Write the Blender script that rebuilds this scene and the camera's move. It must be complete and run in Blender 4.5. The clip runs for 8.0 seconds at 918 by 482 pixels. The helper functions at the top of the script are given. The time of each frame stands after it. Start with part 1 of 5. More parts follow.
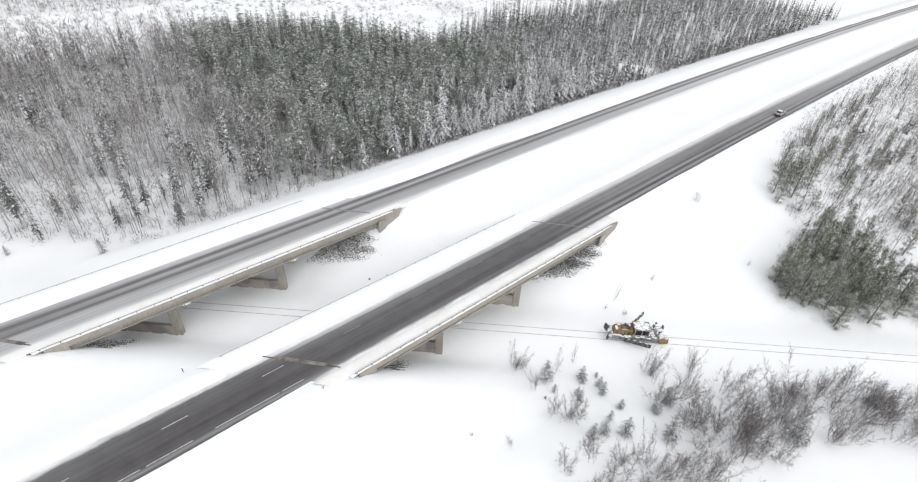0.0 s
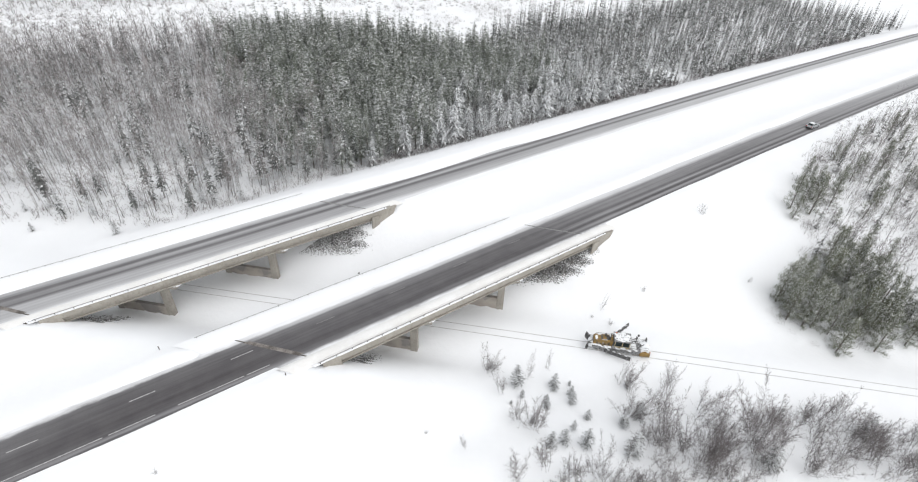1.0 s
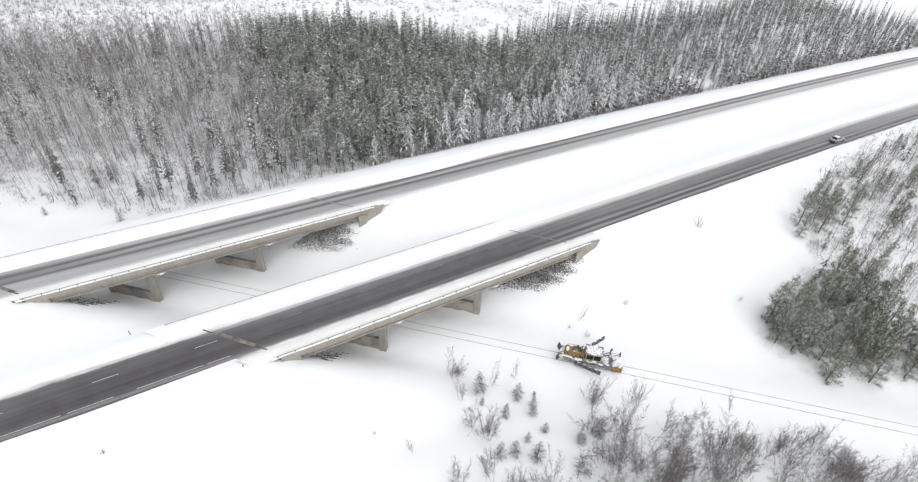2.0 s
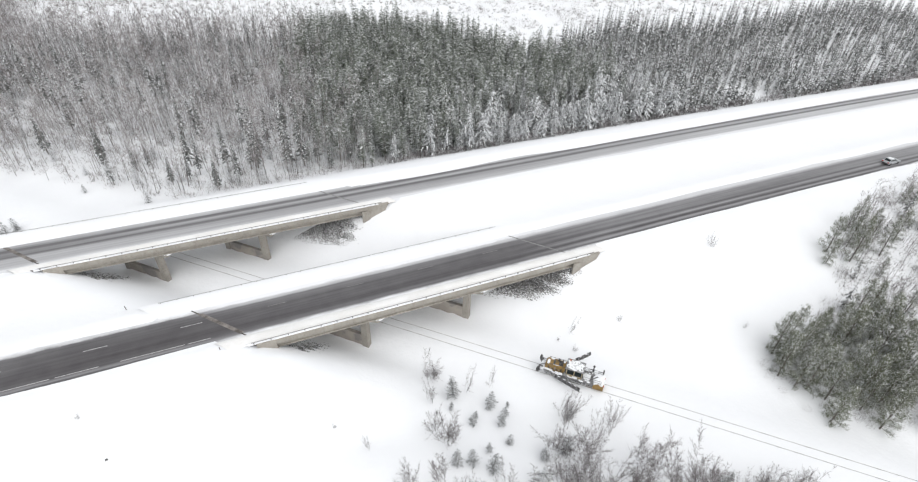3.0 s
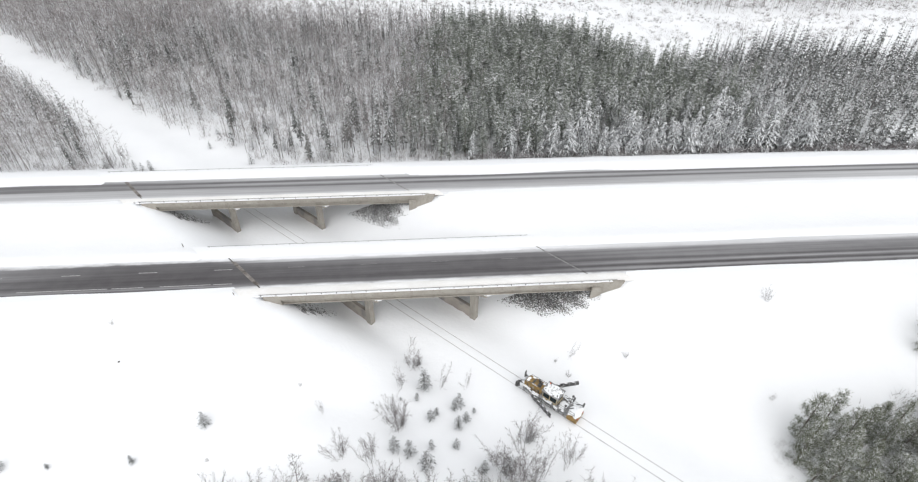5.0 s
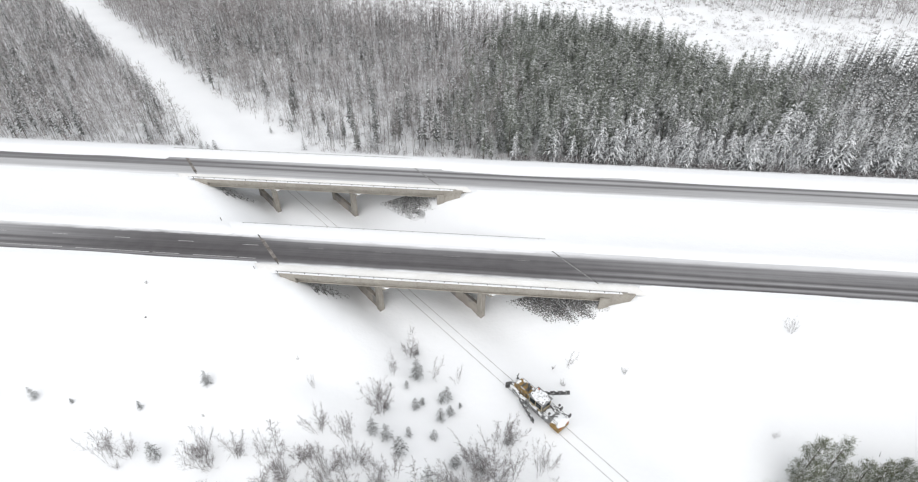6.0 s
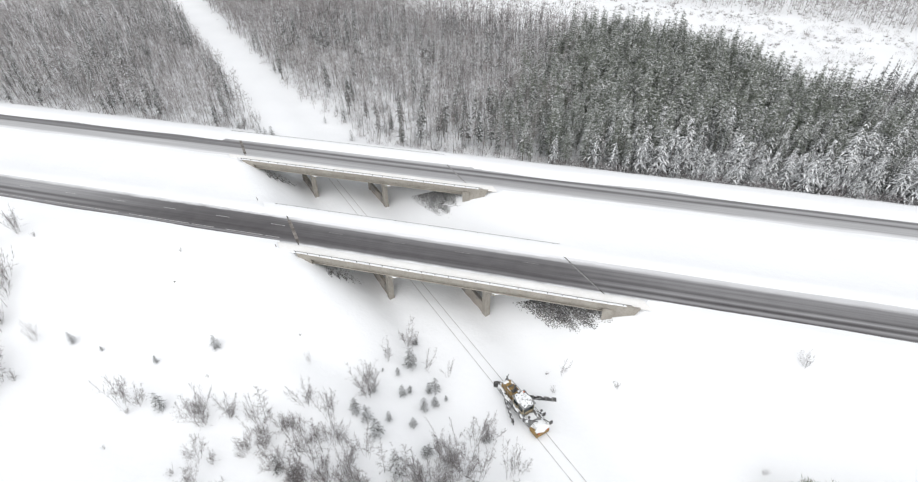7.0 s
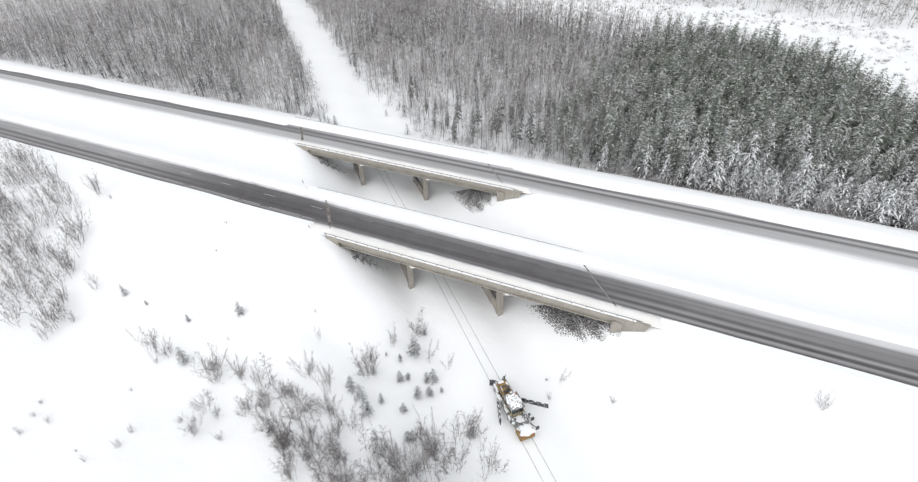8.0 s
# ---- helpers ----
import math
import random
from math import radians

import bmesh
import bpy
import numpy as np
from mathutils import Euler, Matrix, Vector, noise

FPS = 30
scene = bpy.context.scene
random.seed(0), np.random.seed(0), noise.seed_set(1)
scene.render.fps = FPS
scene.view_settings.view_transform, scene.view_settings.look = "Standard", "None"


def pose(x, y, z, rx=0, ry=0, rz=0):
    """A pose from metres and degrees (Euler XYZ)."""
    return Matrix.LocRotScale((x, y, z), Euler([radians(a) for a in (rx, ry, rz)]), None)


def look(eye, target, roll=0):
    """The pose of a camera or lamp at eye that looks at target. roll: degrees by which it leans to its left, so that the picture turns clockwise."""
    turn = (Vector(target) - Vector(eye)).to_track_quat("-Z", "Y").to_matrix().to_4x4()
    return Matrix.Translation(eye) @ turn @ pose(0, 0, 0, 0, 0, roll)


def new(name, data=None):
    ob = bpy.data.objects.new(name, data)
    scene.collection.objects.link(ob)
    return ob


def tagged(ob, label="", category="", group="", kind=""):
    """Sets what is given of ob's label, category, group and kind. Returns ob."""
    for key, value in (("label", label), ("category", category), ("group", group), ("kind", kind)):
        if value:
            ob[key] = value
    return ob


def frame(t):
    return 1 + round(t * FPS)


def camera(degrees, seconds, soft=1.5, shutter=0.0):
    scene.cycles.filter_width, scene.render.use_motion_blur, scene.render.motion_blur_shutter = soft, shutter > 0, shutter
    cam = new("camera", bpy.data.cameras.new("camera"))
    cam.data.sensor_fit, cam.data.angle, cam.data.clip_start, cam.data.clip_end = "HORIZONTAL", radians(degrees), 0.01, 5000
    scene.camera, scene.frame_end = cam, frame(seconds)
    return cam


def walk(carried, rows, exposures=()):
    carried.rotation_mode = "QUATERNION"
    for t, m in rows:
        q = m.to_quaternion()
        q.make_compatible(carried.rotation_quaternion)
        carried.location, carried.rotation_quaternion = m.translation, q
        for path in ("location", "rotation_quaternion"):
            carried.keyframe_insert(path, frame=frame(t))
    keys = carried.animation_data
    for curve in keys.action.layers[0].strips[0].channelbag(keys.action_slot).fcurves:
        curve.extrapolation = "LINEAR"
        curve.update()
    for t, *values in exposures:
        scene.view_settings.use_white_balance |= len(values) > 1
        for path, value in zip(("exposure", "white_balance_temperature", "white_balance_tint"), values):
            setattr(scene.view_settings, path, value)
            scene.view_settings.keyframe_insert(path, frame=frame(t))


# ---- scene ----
cam = camera(83.2, 8.0, 1.15)
METRES, EYE, TILT, LEAN, TURN = 82.2, 64.0, 0.927, -1.015, -42.399
ROWS = [
    (0.0, 0.0, 0.0, 0.0, 1.08, -36.59, -1.46),
    (0.5, 0.0597, -0.0018, 0.0014, 3.98, -36.58, -1.27),
    (1.0, 0.1198, 0.0032, 0.0024, 6.77, -36.56, -1.1),
    (2.5, 0.3006, 0.0487, 0.0054, 14.91, -36.54, -0.62),
    (3.0, 0.3611, 0.0707, 0.005, 18.93, -36.53, -0.38),
    (3.5, 0.4206, 0.0953, 0.0048, 22.93, -36.49, -0.17),
    (4.0, 0.4783, 0.1225, 0.0046, 27.6, -36.44, 0.11),
    (4.5, 0.5351, 0.152, 0.0029, 32.74, -36.34, 0.39),
    (6.0, 0.6917, 0.2603, -0.0018, 47.56, -35.97, 1.17),
    (6.5, 0.7376, 0.3026, -0.0031, 52.27, -35.8, 1.36),
    (7.0, 0.7794, 0.3479, -0.0048, 56.82, -35.64, 1.57),
    (7.5, 0.8172, 0.396, -0.0064, 61.64, -35.44, 1.8),
    (8.0, 0.8506, 0.4467, -0.0086, 67.03, -35.21, 1.99),
]
walk(cam, [(t, pose(0, 0, EYE, TILT, LEAN, TURN) @ pose(METRES * x, METRES * y, METRES * z, 90 + pitch, roll, yaw)) for t, x, y, z, yaw, pitch, roll in ROWS])

# ---------------------------------------------------------------- light
world = bpy.data.worlds.new("overcast_sky")
scene.world = world
world.use_nodes = True
wn, wl = world.node_tree.nodes, world.node_tree.links
sky = wn.new("ShaderNodeTexSky")
sky.sky_type = "NISHITA"
sky.sun_disc = False
SUN_ELEVATION, SUN_AZIMUTH = 50.0, 176.0
sky.sun_elevation, sky.sun_rotation = radians(SUN_ELEVATION), radians(SUN_AZIMUTH)
sky.dust_density, sky.air_density = 4.0, 1.0
veil = wn.new("ShaderNodeHueSaturation")
veil.inputs["Saturation"].default_value = 0.22
even = wn.new("ShaderNodeGamma")  # cloud evens out the sky's brightness
even.inputs["Gamma"].default_value = 0.4
lift = wn.new("ShaderNodeVectorMath")
lift.operation = "SCALE"
lift.inputs["Scale"].default_value = 2.45
wl.new(sky.outputs[0], even.inputs["Color"])
wl.new(even.outputs[0], veil.inputs["Color"])
wl.new(veil.outputs[0], lift.inputs[0])
wl.new(lift.outputs[0], wn["Background"].inputs["Color"])
wn["Background"].inputs["Strength"].default_value = 0.15
sun_data = bpy.data.lights.new("sun", "SUN")
sun_data.energy, sun_data.angle, sun_data.color = 1.2, radians(120), (1.0, 0.99, 0.975)
sun = new("sun", sun_data)
_a, _e = radians(SUN_AZIMUTH), radians(SUN_ELEVATION)
sun.matrix_world = look((40 + 200 * math.sin(_a) * math.cos(_e), 40 + 200 * math.cos(_a) * math.cos(_e), 200 * math.sin(_e)), (40, 40, 0))
scene.view_settings.exposure = 0.25


# ---------------------------------------------------------------- materials
class Nodes:
    """A short way of writing node trees."""

    def __init__(self, name):
        self.mat = bpy.data.materials.new(name)
        self.mat.use_nodes = True
        self.n, self.l = self.mat.node_tree.nodes, self.mat.node_tree.links
        self.bsdf = self.n["Principled BSDF"]
        self.bsdf.inputs["Specular IOR Level"].default_value = 0.3

    def put(self, socket, v):
        if hasattr(v, "is_output"):
            self.l.new(v, socket)
        elif isinstance(v, tuple) and len(v) == 3 and socket.type == "RGBA":
            socket.default_value = (*v, 1.0)
        else:
            socket.default_value = v

    def math(self, op, a, b=0.0, c=0.0, clamp=False):
        k = self.n.new("ShaderNodeMath")
        k.operation, k.use_clamp = op, clamp
        for s, v in zip(k.inputs, (a, b, c)):
            self.put(s, v)
        return k.outputs[0]

    def step(self, v, lo, hi):
        k = self.n.new("ShaderNodeMapRange")
        k.interpolation_type = "SMOOTHSTEP"
        self.put(k.inputs["Value"], v)
        self.put(k.inputs["From Min"], lo)
        self.put(k.inputs["From Max"], hi)
        return k.outputs["Result"]

    def mix(self, f, a, b):
        k = self.n.new("ShaderNodeMix")
        k.data_type = "RGBA"
        for s, v in ((k.inputs[0], f), (k.inputs[6], a), (k.inputs[7], b)):
            self.put(s, v)
        return k.outputs[2]

    def noise(self, vec, scale, detail=4.0, rough=0.55):
        k = self.n.new("ShaderNodeTexNoise")
        self.put(k.inputs["Scale"], scale)
        self.put(k.inputs["Detail"], detail)
        self.put(k.inputs["Roughness"], rough)
        if vec is not None:
            self.l.new(vec, k.inputs["Vector"])
        return k.outputs["Fac"]

    def stretch(self, vec, sx, sy, sz):
        k = self.n.new("ShaderNodeMapping")
        self.l.new(vec, k.inputs["Vector"])
        k.inputs["Scale"].default_value = (sx, sy, sz)
        return k.outputs[0]

    def place(self):
        return self.n.new("ShaderNodeNewGeometry").outputs["Position"]

    def local(self):
        return self.n.new("ShaderNodeTexCoord").outputs["Object"]

    def split(self, vec):
        k = self.n.new("ShaderNodeSeparateXYZ")
        self.l.new(vec, k.inputs[0])
        return k.outputs

    def bump(self, h, strength=0.4, dist=0.05):
        k = self.n.new("ShaderNodeBump")
        k.inputs["Strength"].default_value, k.inputs["Distance"].default_value = strength, dist
        self.l.new(h, k.inputs["Height"])
        self.l.new(k.outputs[0], self.bsdf.inputs["Normal"])

    def done(self, color, rough=0.8, metal=0.0):
        self.put(self.bsdf.inputs["Base Color"], color)
        self.put(self.bsdf.inputs["Roughness"], rough)
        self.put(self.bsdf.inputs["Metallic"], metal)
        return self.mat


SNOW_A, SNOW_B = (0.9, 0.915, 0.935), (0.88, 0.895, 0.917)


def snow_material():
    m = Nodes("snow")
    p = m.place()
    big = m.noise(p, 0.07, 3.0)
    fine = m.noise(p, 1.6, 6.0, 0.6)
    c = m.mix(m.step(big, 0.35, 0.65), SNOW_A, SNOW_B)
    m.bump(m.math("ADD", m.math("MULTIPLY", fine, 0.4), m.math("MULTIPLY", m.noise(p, 0.35, 4.0), 1.6)), 0.4, 0.28)
    return m.done(c, 0.75)


def plain_material(name, a, b, scale, rough, metal=0.0, bump=0.15, dist=0.02):
    """Two shades in patches with a fine grain."""
    m = Nodes(name)
    p = m.local()
    f = m.math("ADD", m.math("MULTIPLY", m.noise(p, scale, 5.0), 0.7), m.math("MULTIPLY", m.noise(p, scale * 9, 3.0), 0.3))
    m.bump(m.noise(p, scale * 6, 4.0), bump, dist)
    return m.done(m.mix(m.step(f, 0.35, 0.65), a, b), rough, metal)


def concrete_material():
    m = Nodes("weathered_concrete")
    p = m.place()
    streak = m.noise(m.stretch(p, 1.1, 1.1, 0.3), 1.0, 6.0, 0.7)
    patch = m.noise(p, 0.5, 4.0)
    grain = m.noise(p, 14.0, 4.0)
    c = m.mix(m.step(patch, 0.3, 0.7), (0.385, 0.362, 0.325), (0.315, 0.295, 0.262))
    c = m.mix(m.math("MULTIPLY", m.step(streak, 0.48, 0.72), 0.5), c, (0.21, 0.186, 0.157))
    c = m.mix(m.math("MULTIPLY", m.step(grain, 0.45, 0.75), 0.25), c, (0.45, 0.425, 0.385))
    c = m.mix(m.math("MULTIPLY", m.step(m.noise(p, 3.2, 5.0, 0.7), 0.5, 0.68), 0.45), c, (0.17, 0.158, 0.142))
    m.bump(grain, 0.3, 0.01)
    return m.done(c, 0.85)


def stained_concrete_material():
    """Concrete with dark damp patches low on the crash walls."""
    m = Nodes("damp_concrete")
    p = m.place()
    patch = m.noise(p, 0.45, 4.0)
    c = m.mix(m.step(patch, 0.3, 0.7), (0.42, 0.385, 0.345), (0.33, 0.3, 0.27))
    c = m.mix(m.math("MULTIPLY", m.step(m.noise(p, 0.33, 3.0), 0.5, 0.6), 0.6), c, (0.17, 0.172, 0.178))
    m.bump(m.noise(p, 12.0, 4.0), 0.3, 0.01)
    return m.done(c, 0.85)


def road_material(name, mid, profiles):
    """Asphalt under blown snow. profiles: for a stretch of the road (its centre along u, its half length and blend),
    stops of the snow's share across the carriageway, v in metres."""
    m = Nodes(name)
    uv = m.n.new("ShaderNodeUVMap").outputs[0]
    u, v, _ = m.split(uv)
    long = m.noise(m.stretch(uv, 0.02, 1.5, 1.0), 1.0, 5.0, 0.6)
    streak = m.noise(m.stretch(uv, 0.035, 1.9, 1.0), 1.0, 4.0, 0.5)
    wisp = m.noise(m.stretch(uv, 0.18, 0.6, 1.0), 1.0, 5.0, 0.65)
    fine = m.noise(uv, 5.0, 5.0, 0.7)
    vv = m.math("ADD", v, m.math("MULTIPLY", m.math("SUBTRACT", long, 0.5), 0.5))
    vv = m.math("ADD", vv, m.math("MULTIPLY", m.math("SUBTRACT", wisp, 0.5), m.math("MULTIPLY", m.math("ABSOLUTE", m.math("SUBTRACT", v, mid)), 0.16)))
    rag = m.math("MULTIPLY", m.math("SUBTRACT", m.noise(m.stretch(uv, 0.28, 0.7, 1.0), 1.0, 6.0, 0.65), 0.5), 2.0)
    vv = m.math("ADD", vv, m.math("MULTIPLY", rag, m.step(m.math("ABSOLUTE", m.math("SUBTRACT", v, mid)), 2.6, 4.4)))
    cover = None
    for start, soft, stops in profiles:
        ramp = m.n.new("ShaderNodeValToRGB")
        ramp.color_ramp.interpolation = "EASE"
        lo, hi = stops[0][0], stops[-1][0]
        el = ramp.color_ramp.elements
        for k, (at, share) in enumerate(stops):
            e = el[k] if k < 2 else el.new(0.5)
            e.position = (at - lo) / (hi - lo)
            e.color = (share, share, share, 1)
        # elements re-sort themselves, so set them again in order
        for e, (at, share) in zip(el, stops):
            e.position = (at - lo) / (hi - lo)
            e.color = (share, share, share, 1)
        m.l.new(m.math("DIVIDE", m.math("SUBTRACT", vv, lo), hi - lo, clamp=True), ramp.inputs[0])
        here = ramp.outputs[0]
        cover = here if cover is None else m.mix(m.step(u, start - soft, start + soft), cover, here)
    rub = m.math("MULTIPLY", m.math("SUBTRACT", streak, 0.5), 0.45)
    rub = m.math("ADD", rub, m.math("MULTIPLY", m.math("SUBTRACT", fine, 0.5), 0.16))
    share = m.math("ADD", cover, m.math("MULTIPLY", rub, m.math("ADD", 0.12, m.math("MULTIPLY", m.math("MULTIPLY", cover, m.math("SUBTRACT", 1.02, cover)), 2.6))), clamp=True)
    share = m.math("MAXIMUM", share, m.step(cover, 0.85, 0.98))
    tar = m.mix(m.step(m.noise(uv, 0.4, 4.0), 0.3, 0.7), (0.042, 0.037, 0.041), (0.06, 0.055, 0.058))
    c = m.mix(share, tar, (0.84, 0.85, 0.87))
    m.bump(m.math("ADD", m.math("MULTIPLY", share, 1.0), m.math("MULTIPLY", fine, 0.3)), 0.35, 0.03)
    return m.done(c, m.math("ADD", 0.55, m.math("MULTIPLY", share, 0.3)))


def needle_material(name, dark, light, snow):
    """Needles that carry snow. snow: its share on the upper sides."""
    m = Nodes(name)
    g = m.n.new("ShaderNodeNewGeometry")
    p = g.outputs["Position"]
    isle = g.outputs["Random Per Island"]
    up = m.split(g.outputs["Normal"])[2]
    tone = m.math("ADD", m.math("MULTIPLY", isle, 0.6), m.math("MULTIPLY", m.noise(p, 0.12, 3.0), 0.5))
    c = m.mix(m.step(tone, 0.2, 0.85), dark, light)
    lump = m.math("ADD", m.math("MULTIPLY", m.noise(p, 4.5, 4.0, 0.65), 0.6), m.math("MULTIPLY", m.noise(p, 0.15, 2.0), 0.5))
    load = m.math("ADD", m.math("ADD", lump, m.math("MULTIPLY", m.math("SUBTRACT", up, 0.6), 0.35)), m.math("MULTIPLY", m.math("SUBTRACT", isle, 0.5), 0.35))
    c = m.mix(m.math("MULTIPLY", m.step(load, 0.84 - snow, 1.16 - snow), 0.9), c, (0.84, 0.855, 0.875))
    return m.done(c, 0.8)


def twig_material(name, a, b, rime):
    """Bark and bare twigs with rime on some of them."""
    m = Nodes(name)
    g = m.n.new("ShaderNodeNewGeometry")
    p = g.outputs["Position"]
    isle = g.outputs["Random Per Island"]
    c = m.mix(m.step(m.math("ADD", isle, m.math("MULTIPLY", m.math("SUBTRACT", m.noise(p, 0.1, 3.0), 0.5), 1.2)), 0.1, 0.9), a, b)
    f = m.math("ADD", m.math("MULTIPLY", m.noise(p, 0.5, 3.0), 0.6), m.math("MULTIPLY", m.math("FRACT", m.math("MULTIPLY", isle, 17.3)), 0.5))
    f = m.math("ADD", f, m.math("MULTIPLY", m.math("SUBTRACT", m.noise(p, 0.14, 2.0), 0.5), 0.7))
    c = m.mix(m.math("MULTIPLY", m.step(f, 0.8 - rime, 0.95 - rime), 0.85), c, (0.8, 0.81, 0.83))
    return m.done(c, 0.85)


SNOW = snow_material()
SLUSH = plain_material("snow_soiled_by_traffic", (0.85, 0.85, 0.845), (0.79, 0.782, 0.765), 0.35, 0.8, 0.0, 0.3, 0.05)
CONCRETE = concrete_material()
DAMP = stained_concrete_material()
STEEL = plain_material("grey_galvanised_steel", (0.3, 0.3, 0.3), (0.2, 0.19, 0.18), 3.0, 0.5, 0.6)
RUST = plain_material("rusty_rail_steel", (0.2, 0.185, 0.175), (0.5, 0.49, 0.48), 1.1, 0.7, 0.1)
WOOD = plain_material("tarred_wood", (0.07, 0.055, 0.045), (0.12, 0.1, 0.08), 4.0, 0.85)
ROCK = plain_material("dark_blasted_rock", (0.06, 0.06, 0.062), (0.22, 0.215, 0.21), 1.6, 0.9)
YELLOW = plain_material("worn_yellow_paint", (0.36, 0.225, 0.07), (0.19, 0.135, 0.065), 2.2, 0.6)
DUSTED = plain_material("cab_paint_dusted_with_snow", (0.3, 0.225, 0.1), (0.46, 0.42, 0.34), 3.0, 0.7)
BLACK = plain_material("black_steel_dusted_with_snow", (0.035, 0.035, 0.037), (0.16, 0.158, 0.155), 2.6, 0.6, 0.2)
GREYM = plain_material("grey_machine_steel", (0.17, 0.175, 0.18), (0.42, 0.42, 0.42), 2.4, 0.6, 0.2)
RUBBER = plain_material("black_rubber", (0.018, 0.018, 0.02), (0.035, 0.035, 0.036), 5.0, 0.8)
CARPAINT = plain_material("silver_car_paint", (0.5, 0.52, 0.54), (0.58, 0.6, 0.61), 2.0, 0.3, 0.5, 0.02, 0.002)
JOINT = plain_material("gritty_grey_joint", (0.1, 0.09, 0.082), (0.27, 0.25, 0.235), 0.9, 0.8)
FAINT_PAINT = plain_material("road_paint_under_snow_dust", (0.19, 0.19, 0.19), (0.33, 0.33, 0.33), 2.5, 0.8)
PAINT = plain_material("worn_white_road_paint", (0.6, 0.6, 0.6), (0.35, 0.35, 0.35), 2.5, 0.7)
REDL = plain_material("red_lamp_plastic", (0.4, 0.02, 0.015), (0.5, 0.03, 0.02), 4.0, 0.3)
AMBER = plain_material("orange_plastic", (0.75, 0.17, 0.03), (0.6, 0.12, 0.02), 4.0, 0.4)
LAMP = plain_material("clear_lamp_glass", (0.75, 0.77, 0.8), (0.6, 0.62, 0.65), 8.0, 0.15)


def glass_material():
    m = Nodes("dark_window_glass")
    m.bsdf.inputs["Specular IOR Level"].default_value = 0.5
    return m.done((0.02, 0.028, 0.03), 0.06)


GLASS = glass_material()
# Needle and twig colours are paler than life, standing in for snowfall haze.
SPRUCE = needle_material("spruce_needles", (0.105, 0.112, 0.108), (0.19, 0.198, 0.19), 0.24)
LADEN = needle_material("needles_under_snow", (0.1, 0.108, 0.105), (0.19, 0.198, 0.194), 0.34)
YOUNG = needle_material("young_spruce_needles", (0.085, 0.09, 0.087), (0.17, 0.176, 0.17), 0.22)
PINE = needle_material("green_pine_needles", (0.123, 0.141, 0.114), (0.208, 0.228, 0.19), 0.22)
FROSTED_PINE = needle_material("frosted_pine_needles", (0.095, 0.108, 0.068), (0.21, 0.222, 0.155), 0.2)
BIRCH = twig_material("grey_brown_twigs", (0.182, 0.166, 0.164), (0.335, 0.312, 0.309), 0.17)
ALDER = twig_material("dark_alder_twigs", (0.126, 0.112, 0.112), (0.245, 0.225, 0.226), 0.07)
TRUNK = plain_material("dark_wet_bark", (0.12, 0.11, 0.107), (0.21, 0.195, 0.19), 2.0, 0.9)
BARK = plain_material("spruce_bark", (0.1, 0.085, 0.075), (0.17, 0.15, 0.135), 2.0, 0.9)

# snow's share across the carriageways, v in metres from the south
ROAD_1 = road_material("asphalt_under_blown_snow", 46.5, [
    (-400, 1, [(41.0, 1.0), (42.4, 0.95), (43.0, 0.1), (44.0, 0.28), (44.7, 0.1), (45.5, 0.3), (46.3, 0.1), (47.2, 0.32), (49.4, 0.34), (50.6, 0.8), (52.0, 1.0)]),
    (-24.0, 22, [(41.0, 1.0), (41.7, 0.95), (42.3, 0.5), (42.8, 0.2), (43.2, 0.06), (43.6, 0.22), (44.2, 0.06), (45.5, 0.04), (47.5, 0.06), (49.7, 0.1), (50.3, 0.7), (50.8, 0.97), (52.0, 1.0)]),
    (16.0, 6, [(41.0, 1.0), (42.7, 0.97), (43.6, 0.13), (44.8, 0.05), (46.2, 0.08), (47.4, 0.08), (49.0, 0.15), (49.7, 0.6), (50.3, 0.97), (52.0, 1.0)]),
    (74.0, 14, [(41.0, 1.0), (42.7, 0.9), (43.4, 0.05), (44.0, 0.3), (44.7, 0.04), (45.5, 0.3), (46.2, 0.08), (46.9, 0.19), (48.8, 0.21), (50.2, 0.72), (52.0, 1.0)]),
    (190.0, 60, [(41.0, 1.0), (42.8, 0.9), (43.5, 0.1), (44.1, 0.36), (44.8, 0.1), (46.0, 0.4), (48.6, 0.4), (50.2, 0.82), (52.0, 1.0)])])
ROAD_2 = road_material("snow_streaked_asphalt", 75.0, [
    (-400, 1, [(70.0, 1.0), (71.4, 0.85), (72.6, 0.5), (74.6, 0.5), (75.4, 0.14), (76.3, 0.2), (77.3, 0.12), (78.4, 0.35), (80.0, 1.0)]),
    (0.0, 30, [(70.0, 1.0), (71.4, 0.8), (72.6, 0.42), (74.4, 0.34), (75.3, 0.1), (76.2, 0.42), (77.2, 0.1), (78.2, 0.55), (80.0, 1.0)]),
    (120.0, 60, [(70.0, 1.0), (71.6, 0.9), (72.6, 0.5), (74.4, 0.6), (75.3, 0.13), (76.2, 0.46), (77.2, 0.13), (78.2, 0.8), (80.0, 1.0)])])


